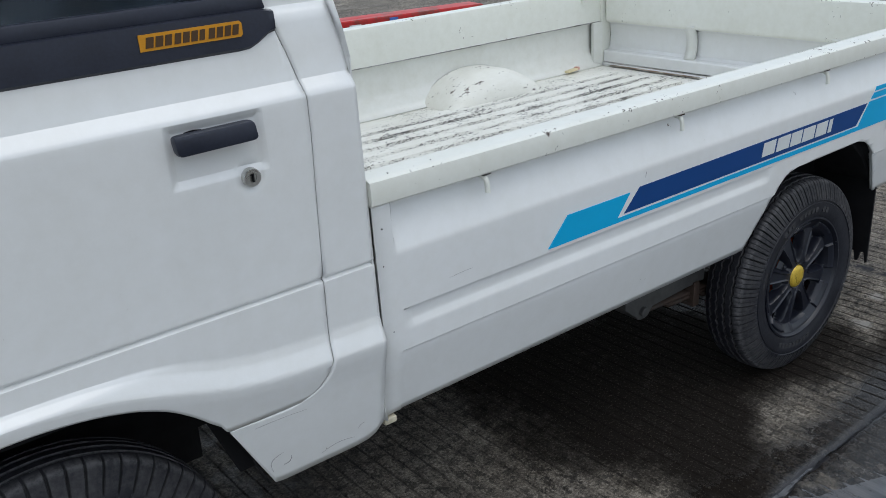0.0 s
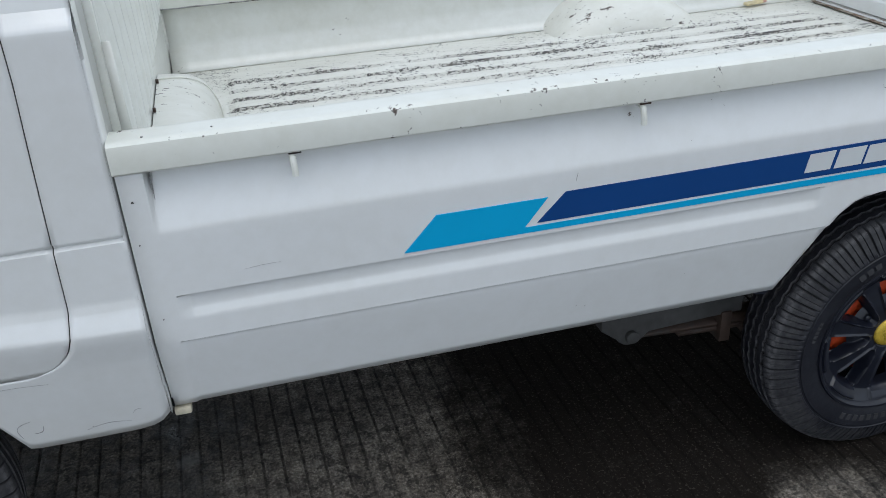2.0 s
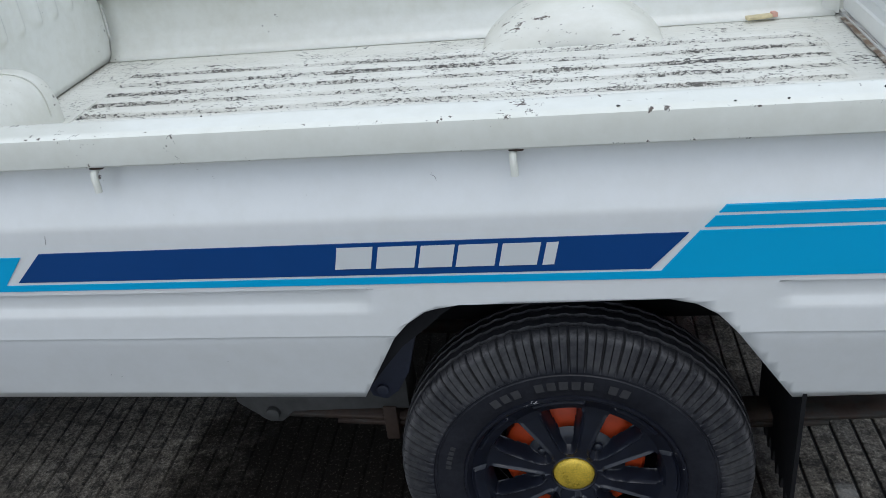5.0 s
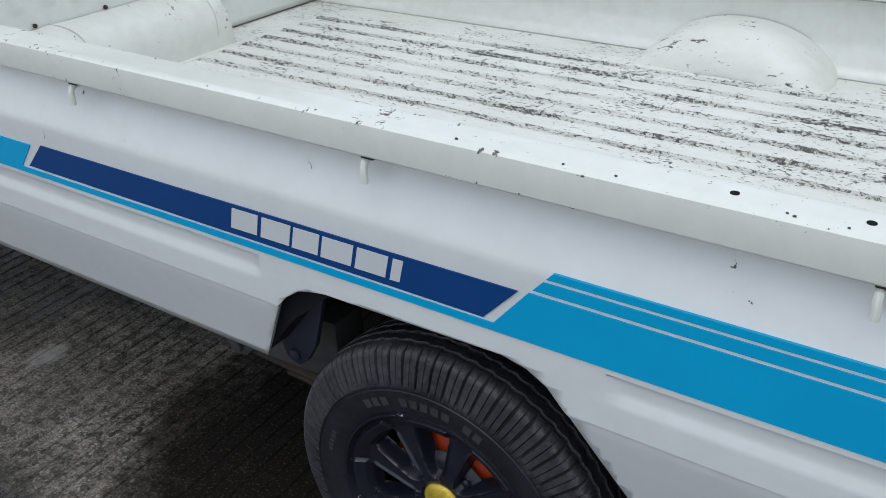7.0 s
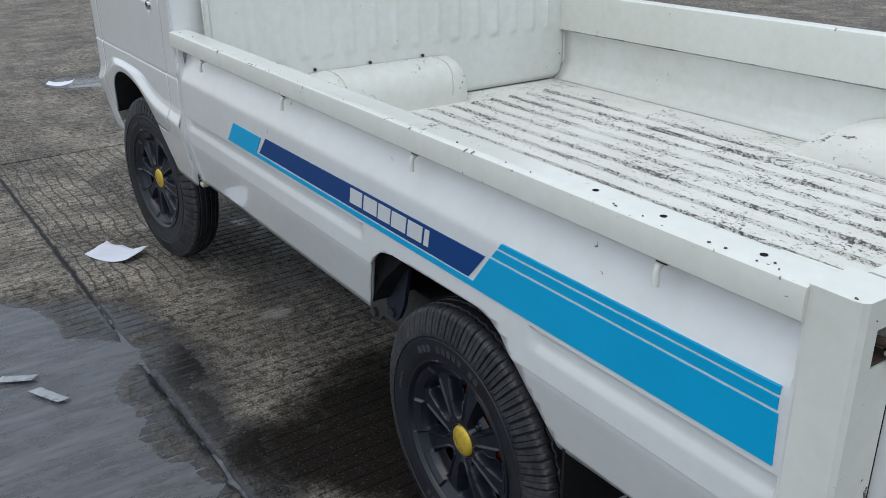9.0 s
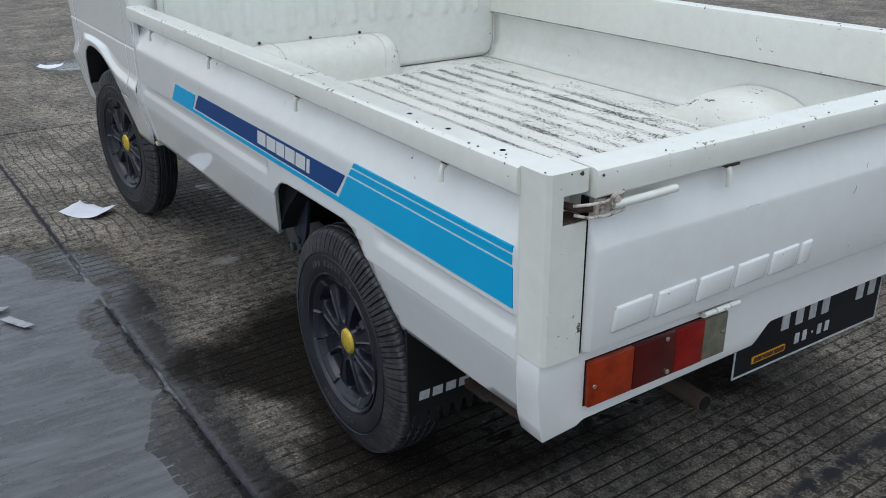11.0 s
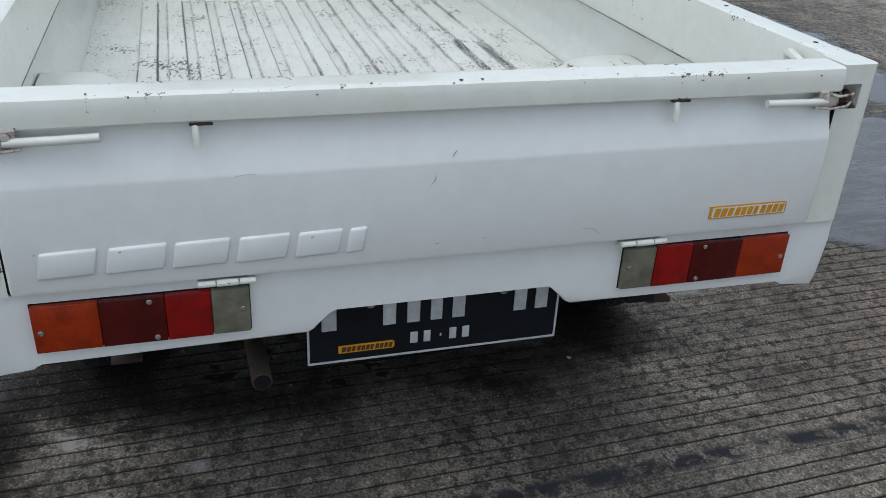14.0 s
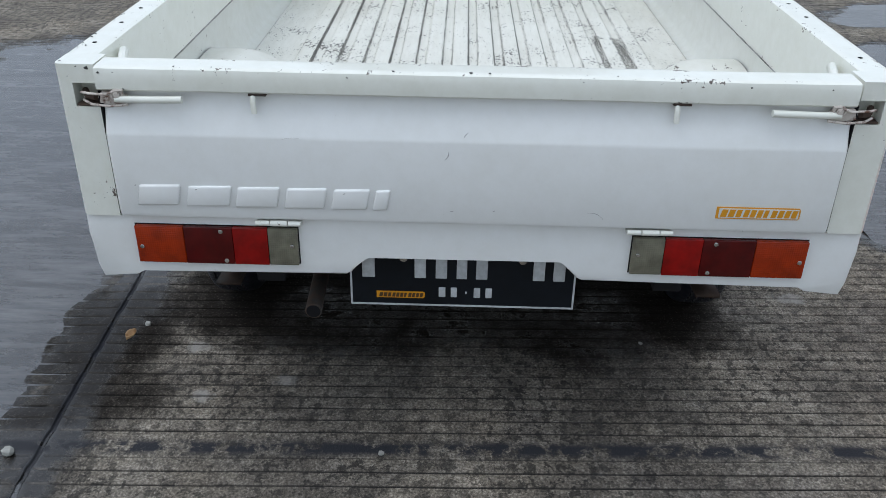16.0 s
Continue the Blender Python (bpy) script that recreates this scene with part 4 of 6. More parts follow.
def sticker(parent, axis, a, b, y0, y1, z0, z1, skew, field=None):
    """An orange label with two rows of bars in an outlined field."""
    bm = bmesh.new()
    prism(bm, [(y0, z0), (y1 - 0.003, z0 + skew), (y1, z0 + skew + 0.003), (y1, z1 + skew - 0.003), (y1 - 0.003, z1 + skew), (y0, z1)], axis, a, b)
    lab = part("sticker", bm, M_ORANGE, parent, "small orange maker's label")
    w, h = y1 - y0, z1 - z0
    c, d = (b, b + (b - a) * 0.5)
    if field:
        bm = bmesh.new()
        box_pts = [(y0 + 0.03 * w, z0 + 0.10 * h), (y1 - 0.02 * w, z0 + 0.10 * h), (y1 - 0.02 * w, z1 - 0.10 * h), (y0 + 0.03 * w, z1 - 0.10 * h)]
        prism(bm, box_pts, axis, c, c + (b - a) * 0.3)
        part("label_field", bm, field, parent)
        c, d = c + (b - a) * 0.3, c + (b - a) * 0.6
    for u0, u1, m in ((0.05, 0.12, 0), (0.14, 0.21, 0), (0.23, 0.29, 0), (0.32, 0.38, 0), (0.40, 0.46, 0), (0.48, 0.54, 0), (0.56, 0.61, 0), (0.65, 0.71, 1), (0.73, 0.79, 1), (0.81, 0.87, 1), (0.89, 0.95, 1)):
        bm = bmesh.new()
        s0, s1 = skew * u0, skew * u1
        lean = 0.02 * w
        prism(bm, [(y0 + u0 * w, z0 + 0.18 * h + s0), (y0 + u1 * w, z0 + 0.18 * h + s1), (y0 + u1 * w + lean, z0 + 0.82 * h + s1), (y0 + u0 * w + lean, z0 + 0.82 * h + s0)], axis, c, d)
        part("label_bar", bm, M_ORANGE if field else M_STICKDARK, parent)


sticker(tailgate, 0, 3.782, 3.7840, 1.198, 1.353, 0.628, 0.652, 0.0, M_VINYLWHITE)
bm = bmesh.new()
sheet(bm, [[(3.7575, y, 0.5917), (3.7600 + 0.001 * noise.noise((y * 9, 0, 0)), y, 0.5935), (3.7590, y, 0.5965 + 0.0012 * noise.noise((y * 14, 3, 0)))] for y in stations(0.42, 1.03, 0.02)])
part("sealant_bead", bm, M_SEALANT, tailgate, "yellowed sealant along the seam", thick=0.003, out=(1, 0, 0))

# rear lower panel with the cut-out over the plate
bm = bmesh.new()
prism(bm, [(0.085, 0.458), (0.014, 0.452), (0.006, 0.480), (0.0012, 0.55), (0.0006, 0.5915), (1.4894, 0.5915), (1.4888, 0.55), (1.484, 0.480), (1.476, 0.452), (1.405, 0.458), (1.395, 0.470), (1.10, 0.470), (0.967, 0.470), (0.955, 0.476), (0.930, 0.508), (0.922, 0.513), (0.545, 0.512), (0.536, 0.507), (0.512, 0.477), (0.500, 0.470), (0.095, 0.470)], 0, 3.7025, 3.7580, 0.003)
rear_panel = part("rear_panel", bm, M_PAINT, truck, "white rear panel below the tailgate")


def tail_light(y0, y1, out):
    """Lens row from y0 to y1; out is the outer end's side: -1 left, 1 right."""
    bm = bmesh.new()
    z0, z1 = 0.493, 0.573
    box(bm, (3.755, y0 - 0.0014, z0 - 0.0014), (3.7592, y1 + 0.0014, z1 + 0.0014), 0.0006)
    lamp = part("tail_light", bm, M_SEAM, truck, "long tail light with orange, red and clear lenses")
    cuts = [0.0, 0.30, 0.60, 0.815, 1.0]
    for k, (m, n) in enumerate(((M_LENS_ORANGE, "orange_lens"), (M_LENS_DARKRED, "dark_red_lens"), (M_LENS_RED, "red_lens"), (M_LENS_CLEAR, "clear_lens"))):
        a, b = cuts[k] * (y1 - y0), cuts[k + 1] * (y1 - y0)
        a, b = (y0 + a, y0 + b) if out < 0 else (y1 - b, y1 - a)
        bm = bmesh.new()
        box(bm, (3.757, a + 0.0003, z0), (3.769 - 0.001 * (k == 3), b - 0.0003, z1), 0.0012 if k in (1, 2) else 0.002)
        part(n, bm, m, lamp, "", angle=60)
    for fy, fz in ((0.035, 0.45), (0.53, 0.90), (0.55, 0.10), (0.965, 0.55)):
        y = y0 + fy * (y1 - y0) if out < 0 else y1 - fy * (y1 - y0)
        bm = bmesh.new()
        disc(bm, (3.768, y, z0 + fz * (z1 - z0)), 0.0045, 0, 0.003, 12, 0.001)
        part("screw", bm, M_CHROME, lamp, "bright screw")


tail_light(0.094, 0.410, -1)
tail_light(1.056, 1.392, 1)

# number plate
bm = bmesh.new()
PX = 3.7225
prism(bm, [(0.510, 0.379), (0.503, 0.385), (0.503, 0.523), (0.510, 0.529), (0.954, 0.529), (0.961, 0.523), (0.961, 0.385), (0.954, 0.379)], 0, PX - 0.004, PX)
plate = part("number_plate", bm, M_PLATE, truck, "black number plate with pale bars and a white rim")
for lo, hi in (((0.503, 0.3785), (0.961, 0.3825)), ((0.5025, 0.381), (0.5065, 0.527)), ((0.9575, 0.381), (0.9615, 0.527)), ((0.503, 0.5255), (0.961, 0.5295))):
    bm = bmesh.new()
    box(bm, (PX - 0.001, *lo), (PX + 0.0015, *hi), 0.0006)
    part("plate_rim", bm, M_PLATEWHITE, plate)
for y0, y1, z0, z1 in ((0.521, 0.560, 0.445, 0.518), (0.628, 0.663, 0.445, 0.518), (0.671, 0.706, 0.445, 0.518), (0.714, 0.746, 0.445, 0.518), (0.753, 0.788, 0.445, 0.518), (0.868, 0.904, 0.445, 0.518), (0.909, 0.945, 0.445, 0.518), (0.680, 0.701, 0.401, 0.424), (0.705, 0.724, 0.401, 0.424), (0.737, 0.742, 0.409, 0.415), (0.752, 0.772, 0.401, 0.424), (0.776, 0.796, 0.401, 0.424)):
    bm = bmesh.new()
    slim = 0.17 * (y1 - y0)
    box(bm, (PX - 0.001, y0 + slim, z0), (PX + 0.0018, y1 - slim, z1), 0.0012)
    part("plate_bar", bm, M_PLATEWHITE, plate)
for y in (0.612, 0.852):
    bm = bmesh.new()
    disc(bm, (PX - 0.001, y, 0.492), 0.0085, 0, 0.006, 14, 0.0015)
    part("plate_bolt", bm, M_CHROME, plate, "dull round plate bolt")
sticker(plate, 0, PX - 0.0005, PX + 0.0016, 0.556, 0.655, 0.397, 0.412, 0.0)
bm = bmesh.new()
box(bm, (3.690, 0.47, 0.478), (PX - 0.004, 0.99, 0.500), 0.003)
part("plate_bracket", bm, M_UNDER, plate, "black plate bracket")

# ---- load bed ----
FLOOR_Z = 0.580


def wheel_dome(x, y):
    """Height of the inner wheel arch above the load floor."""
    u = (x - 3.012) / 0.235
    v = (min(y, WIDTH - y) - 0.03) / 0.212
    if abs(u) >= 1 or v >= 1:
        return 0.0
    h = 0.106 * (1 - abs(u) ** 2.3) ** 0.85
    return h * (1 - max(0.0, (v - 0.45) / 0.55) ** 2.2) ** 0.7


def build_floor():
    xs = stations(1.655, 3.708, 0.03, [1.80, 1.81, 1.82, 1.83, 3.60, 3.61, 3.62])
    pitch, y_first = 0.0775, 0.205
    wave = [(0.0, 0.0), (0.011, 0.0), (0.0150, 0.0004), (0.0185, 0.0030), (0.0215, 0.0105), (0.0250, 0.0122), (0.0315, 0.0125), (0.059, 0.0125), (0.0648, 0.0123), (0.0680, 0.0105), (0.0708, 0.0030), (0.0740, 0.0004), (0.0775, 0.0)]
    ys = [0.05, 0.08, 0.12, 0.16, 0.19]
    for k in range(14):
        ys += [y_first + k * pitch + w[0] for w in wave[:-1]]
    ys += [y_first + 14 * pitch, 1.32, 1.36, 1.40, 1.44]
    bm = bmesh.new()
    layer = bm.verts.layers.float.new("wear")
    vs = []
    for x in xs:
        row = []
        for y in ys:
            u = (y - y_first) / pitch
            z, wear = 0.0, 0.15
            if 0 <= u < 14:
                near_dome = wheel_dome(x, y) > 0
                f = sstep(1.80, 1.83, x) * (1 - sstep(3.59, 3.62, x)) * (0 if near_dome else 1)
                d = (u % 1) * pitch
                z = interp(d, wave) * f
                wear = 0.05 + 0.95 * f * max(1.0 if 0.0660 < d < 0.0730 else 0.0, 0.62 if 0.0170 < d < 0.0240 else 0.0)
                wear *= 0.92 + 0.35 * noise.noise((math.floor(u) * 7.3, x * 0.9, 1.0))
                if (12 < u < 12.3 or 12.8 < u < 13.25) and 2.40 < x < 2.79:
                    wear = 0.78
            if x < 1.83:
                wear += 0.27
            vtx = bm.verts.new((x, y, FLOOR_Z + z + 0.0015 * noise.noise((x * 3, y * 3, 5))))
            vtx[layer] = max(0.0, min(1.2, wear))
            row.append(vtx)
        vs.append(row)
    for a, b in zip(vs, vs[1:]):
        for k in range(len(a) - 1):
            c = (a[k].co + b[k + 1].co) / 2
            if wheel_dome(c.x, c.y) < 0.03:
                bm.faces.new((a[k], a[k + 1], b[k + 1], b[k]))
    return part("bed_floor", bm, M_FLOOR, truck, "ribbed cream-white load floor with paint worn to dark steel", thick=0.003, angle=50, out=(0, 0, 1))


build_floor()
for side in (0, 1):
    bm = bmesh.new()
    ys = [0.04, 0.08, 0.11, 0.13, 0.15, 0.17, 0.185, 0.20, 0.212, 0.224, 0.232, 0.238, 0.242]
    rows = []
    for x in [3.012 + 0.235 * math.sin(t * math.pi / 40) for t in range(-20, 21)]:
        rows.append([(x, y if side == 0 else WIDTH - y, FLOOR_Z - 0.004 + 1.03 * wheel_dome(x, y) + 0.0025 * noise.noise((x * 9, y * 9, side))) for y in ys])
    sheet(bm, rows)
    part("wheel_housing", bm, M_BED, truck, "rounded cream-white wheel housing with scuffed paint", angle=60, out=(0, 0, 1))

# cab's back wall, seen over the bed, and the engine hump below it
bm = bmesh.new()
rows = []
for y in stations(0.112, 1.448, 0.0085):
    row = []
    for z in (0.583, 0.60, 0.64, 0.68, 0.72, 0.745, 0.755, 0.762, 0.769, 0.776, 0.784, 0.80, 0.86, 0.92, 1.0, 1.08, 1.16):
        rib = max(0.0, math.sin((y - 0.378) / 0.081 * math.tau)) ** 0.6 if 0.2 < y < 1.37 else 0.0
        row.append((1.662 + 0.011 * rib * sstep(0.757, 0.782, z) - 0.02 * sstep(0.95, 1.16, z), y, z))
    rows.append(row)
sheet(bm, rows)
back_wall = part("cab_back_wall", bm, M_INNER, truck, "white ribbed cab back wall", thick=0.003, angle=50, out=(1, 0, 0))
for y0, y1 in ((1.449, 1.466), (0.094, 0.111)):
    bm = bmesh.new()
    prism(bm, [(1.655, y0), (1.667, y0), (1.667, y1), (1.655, y1)], 2, 0.573, 1.16, 0.002)
    part("wall_flange", bm, M_INNER, back_wall)
    bm = bmesh.new()
    far = y0 > 0.7
    rows = []
    for z, out in ((0.586, 0.046), (0.60, 0.040), (0.62, 0.028), (0.65, 0.018), (0.70, 0.013), (0.78, 0.011), (0.83, 0.016), (0.90, 0.014), (1.0, 0.012)):
        rows.append([(1.668, y1 if far else y0, z), (1.668 + out * 0.6, (y1 + 0.002) if far else (y0 - 0.002), z), (1.668 + out, (y1 + 0.004) if far else (y0 - 0.004), z)])
    sheet(bm, rows)
    part("wall_flare", bm, M_INNER, back_wall, "curled sheet edge at the corner", thick=0.002)
bm = bmesh.new()
rows = []
for t in range(-1, 30):
    y = 0.372 + 0.583 * max(0, t) / 28 if t < 29 else 0.955
    yy = 0.372 + 0.583 * min(28, max(0, t)) / 28
    k = 1.0
    e = min(yy - 0.372, 0.955 - yy)
    if e < 0.05:
        k = 0.62 + 0.38 * math.sin(min(1, e / 0.05) * math.pi / 2)
    if t in (-1, 29):
        k = 0.0
    k -= 0.012 * (abs(e - 0.062) < 0.006)
    row = []
    for a in range(13):
        u = a / 12 * math.pi / 2
        row.append((1.664 + 0.128 * k * math.sin(u) ** 0.75, yy, 0.578 + 0.146 * (k if k < 1 else 1) * math.cos(u) ** 0.6 + 0.0015 * noise.noise((yy * 12, u * 3, 1))))
    rows.append(row)
sheet(bm, rows)
part("engine_hump", bm, M_BED, truck, "half-round cream-white housing against the cab wall, scuffed", angle=50, out=(1, 0, 1))
for y0, r in ((0.468, 0.0022), (0.860, 0.0016)):
    bm = bmesh.new()
    tube(bm, [(1.664 + 0.130 * math.sin(a / 16 * math.pi / 2) ** 0.75, y0 + 0.012 * math.sin(a / 16 * math.pi), 0.579 + 0.147 * math.cos(a / 16 * math.pi / 2) ** 0.6) for a in range(16)], r, 6)
    part("hump_seam", bm, M_BED, truck, "seam across the housing")
for y in (0.827, 0.626, 0.429):
    bm = bmesh.new()
    disc(bm, (1.664, y, 0.731), 0.0055, 0, 0.006, 8, 0.0015)
    part("wall_bolt", bm, M_RUST, truck, "rusty bolt at the wall")
bm = bmesh.new()
box(bm, (1.788, 0.34, 0.580), (1.806, 1.05, 0.5855), 0.0025)
part("hump_flange", bm, M_BED, truck, "chipped seam strip")

# ---- cab ----
CAB_ARCH = [(0.56, 0.43), (0.78, 0.42), (0.80, 0.47), (0.84, 0.55), (0.90, 0.626), (0.97, 0.664), (1.04, 0.682), (1.12, 0.684), (1.20, 0.674), (1.264, 0.655), (1.31, 0.626), (1.35, 0.585), (1.372, 0.556), (1.440, 0.417), (1.455, 0.414), (1.60, 0.415), (1.632, 0.420), (1.652, 0.444)]
CAB_SIDE = [(0.40, 0.032), (0.50, 0.010), (0.56, -0.002), (0.600, -0.0128), (0.612, -0.0150), (0.617, -0.0152), (0.622, -0.0136), (0.645, -0.0040), (0.660, -0.0004), (0.7505, 0.0), (0.7545, 0.0060), (0.7585, 0.0060), (0.7610, 0.0), (1.036, 0.0), (1.043, 0.0012), (1.050, 0.008), (1.062, 0.018), (1.08, 0.0215), (1.12, 0.025), (1.18, 0.034)]
FLARE = [(0.56, 0.60), (0.80, 0.62), (0.92, 0.685), (1.02, 0.712), (1.12, 0.712), (1.20, 0.702), (1.28, 0.680), (1.35, 0.652), (1.42, 0.634), (1.52, 0.628), (1.66, 0.622)]


def flare(x):
    return sum(interp(x + d, FLARE) * w for d, w in ((-0.08, 0.15), (-0.04, 0.22), (0, 0.26), (0.04, 0.22), (0.08, 0.15)))


def arch(x):
    """Lower edge of the cab side: rounded over the wheel."""
    if x < 0.80 or x > 1.36:
        return interp(x, CAB_ARCH)
    return sum(interp(min(1.372, max(0.80, x + d)), CAB_ARCH) for d in (-0.03, -0.015, 0, 0.015, 0.03)) / 5


def press(x, z):
    """Shallow pressings round the door handle and the lock."""
    e = min(x - 1.352, 1.498 - x, z - 0.948, 1.038 - z)
    return 0.0075 * sstep(0.0, 0.014, e) + 0.0035 * (1 - sstep(0.016, 0.024, math.hypot(x - 1.466, z - 0.944)))


def cab_y(x, z):
    zz = z - (flare(x) - 0.622) * (1 - sstep(0.70, 0.7505, z)) if z < 0.7505 else z
    y = interp(zz, CAB_SIDE)
    if x < 0.72:
        y += 0.10 * ((0.72 - x) / 0.16) ** 2
    return y + 0.0005 * noise.noise((x * 5, z * 5, 11.0))


SEAM = [(0.558, 1.462), (0.562, 1.490), (0.570, 1.512), (0.582, 1.529), (0.598, 1.541), (0.62, 1.549), (0.66, 1.554), (0.75, 1.557), (0.90, 1.5635), (0.98, 1.5675), (1.035, 1.568), (1.06, 1.567), (1.09, 1.560), (1.13, 1.546), (1.17, 1.536)]
CAB_Z = [0.41, 0.425, 0.44, 0.46, 0.48, 0.50, 0.52, 0.54, 0.556, 0.566, 0.575, 0.59, 0.60, 0.61, 0.62, 0.63, 0.64, 0.65, 0.66, 0.67, 0.68, 0.69, 0.70, 0.71, 0.72, 0.735, 0.7505, 0.7545, 0.7585, 0.7610, 0.80, 0.85, 0.90, 0.95, 1.0, 1.03, 1.04, 1.045, 1.05, 1.056, 1.062, 1.07, 1.08, 1.10, 1.12, 1.14, 1.165]


CAB_Z = sorted(set(CAB_Z + [round(0.918 + 0.006 * k, 4) for k in range(21)] + [round(0.603 + 0.005 * k, 4) for k in range(18)]))


def cab_side(flip):
    ys = (lambda v: WIDTH - v) if flip else (lambda v: v)
    o = (0, 1, 0) if flip else (0, -1, 0)
    # door skin, up to the seam and down to the sill line or the arch
    bm = bmesh.new()
    rows = []
    cols = stations(0.80, 1.57, 0.012, [1.366] + [round(1.346 + 0.006 * k, 4) for k in range(27)])
    for z in [c for c in CAB_Z if c >= 0.556]:
        row = []
        for x in cols:
            low = max(arch(x), 0.5622 if x > 1.30 else 0)
            zc = z if z >= 0.735 else low + (z - 0.556) / (0.735 - 0.556) * (0.735 - low)
            xc = min(x, interp(zc, SEAM))
            row.append((xc, ys(cab_y(xc, zc) + (press(xc, zc) if not flip else 0)), zc))
        rows.append(row)
    sheet(bm, rows)
    clean(bm)
    door = part("door", bm, M_PAINT, truck, "closed white cab door", thick=0.004, angle=24, out=o)
    # pillar and sill behind the door
    def sill_pt(x, z):
        low = min(0.559, interp(x, CAB_ARCH))
        zc = z if z >= 0.560 else low + (z - 0.41) / 0.15 * (0.560 - low)
        return (x, ys(cab_y(x, zc)), zc)
    bm = bmesh.new()
    rows = []
    low_z = [c for c in CAB_Z if c < 0.556] + [0.556, 0.560]
    for z in sorted(set(CAB_Z + [0.560])):
        x0 = interp(z, SEAM) + 0.0017 if z > 0.5605 else 1.475
        x1 = 1.6515 - 0.02 * sstep(1.08, 1.18, z)
        rows.append([sill_pt(x, z) for x in [x0 + (x1 - x0) * k / 12 for k in range(13)]])
    sheet(bm, rows)
    sheet(bm, [[sill_pt(x, z) for z in low_z] for x in sorted([1.371 + (1.475 - 1.371) * k / 20 for k in range(21)] + [1.440, 1.455])])
    clean(bm)
    part("cab_corner", bm, M_PAINT, truck, "white cab corner panel and sill, scratched", thick=0.004, angle=24, out=o)
    # back corner of the cab and the bracket below it
    bm = bmesh.new()
    sheet(bm, [[(1.6510 - 0.02 * sstep(1.08, 1.18, z), ys(cab_y(1.6515, z) + 0.001), z), (1.6545 - 0.02 * sstep(1.08, 1.18, z), ys(0.012), z), (1.656 - 0.02 * sstep(1.08, 1.18, z), ys(0.030), z), (1.656 - 0.02 * sstep(1.08, 1.18, z), ys(0.097), z)] for z in (0.446, 0.50, 0.56, 0.60, 0.65, 0.70, 0.80, 0.90, 1.0, 1.08, 1.12, 1.165)])
    part("cab_rear_corner", bm, M_PAINT, truck, "white rear corner of the cab", thick=0.003, out=(1, 0, 0))
    bm = bmesh.new()
    box(bm, (1.656, min(ys(0.026), ys(0.054)), 0.428), (1.682, max(ys(0.026), ys(0.054)), 0.441), 0.003)
    part("corner_bracket", bm, M_SEALANT, truck, "stained cream bracket")
    # front corner ahead of the wheel
    bm = bmesh.new()
    rows = []
    for k in range(21):
        x = 0.562 + (0.80 - 0.562) * k / 20
        rows.append([(x, ys(cab_y(x, z)), z) for z in CAB_Z])
    sheet(bm, rows)
    part("front_wing", bm, M_PAINT, truck, "white front wing", thick=0.004, angle=24, out=o)
    # window band, pane and trim
    bm = bmesh.new()
    rows = []
    for x in stations(0.86, 1.5445, 0.04, [1.49, 1.505, 1.515, 1.525, 1.535]):
        zb = 1.1135 + 0.020 * sstep(1.49, 1.5445, x) ** 1.5
        zt = 1.166 - 0.004 * sstep(1.52, 1.5445, x)
        rows.append([(x, ys(cab_y(x, 1.12) - 0.001), zb), (x, ys(cab_y(x, 1.12) - 0.005), zb + 0.004), (x, ys(0.0195), (zb + zt) / 2), (x, ys(0.021), zt - 0.002), (x, ys(0.027), zt)])
    sheet(bm, rows)
    part("window_trim", bm, M_BLACKTRIM, door, "dark blue-black plastic window trim", thick=0.004, out=o)
    bm = bmesh.new()
    prism(bm, [(0.87, 1.164), (1.538, 1.164), (1.532, 1.186), (0.87, 1.186)], 1, ys(0.0285), ys(0.043), 0.003)
    part("window_seal", bm, M_BLACKTRIM, door, "dark rubber window seal")
    bm = bmesh.new()
    sheet(bm, [[(0.90, ys(0.046), 1.184), (1.515, ys(0.046), 1.184)], [(1.08, ys(0.148), 1.64), (1.505, ys(0.148), 1.64)]])
    pane = part("window_pane", bm, M_GLASS, door, "tinted side window glass", thick=0.004)
    pane.visible_shadow = False
    if not flip:
        bm = bmesh.new()
        prism(bm, [(1.362, 1.003), (1.366, 0.998), (1.474, 0.9995), (1.479, 1.003), (1.476, 1.024), (1.471, 1.0275), (1.364, 1.0265), (1.3595, 1.023)], 1, -0.021, -0.003, 0.004)
        part("door_handle", bm, M_BLACKTRIM, door, "dark plastic door handle")
        bm = bmesh.new()
        lathe(bm, [(0.0, -0.006), (0.006, -0.006), (0.0065, -0.0075), (0.0125, -0.0075), (0.0135, -0.006), (0.0138, 0.002)], 24)
        part("door_lock", bm, M_CHROME, door, "grey metal door lock", loc=(1.466, 0.002, 0.944))
        bm = bmesh.new()
        box(bm, (1.4645, -0.0082, 0.938), (1.4675, -0.0055, 0.950), 0.0005)
        part("key_slot", bm, M_SEAM, door)
        bm = bmesh.new()
        tube(bm, [(1.380, -0.004, 1.0255), (1.392, -0.006, 1.0275), (1.404, -0.004, 1.0255)], 0.0016, 6)
        part("handle_spring", bm, M_SEAM, door)
        sticker(door, 1, 0.0205, 0.0180, 1.352, 1.494, 1.1335, 1.1545, 0.0)
    # near-black backing added for the shade behind the seams; lining inside the wheel arch
    bm = bmesh.new()
    prism(bm, [(0.66, 0.70), (1.648, 0.70), (1.648, 1.16), (0.66, 1.16)], 1, ys(0.050), ys(0.060))
    prism(bm, [(1.39, 0.455), (1.648, 0.455), (1.648, 0.71), (1.30, 0.71)], 1, ys(0.045), ys(0.055))
    part("shade_backing", bm, M_SEAM, truck)
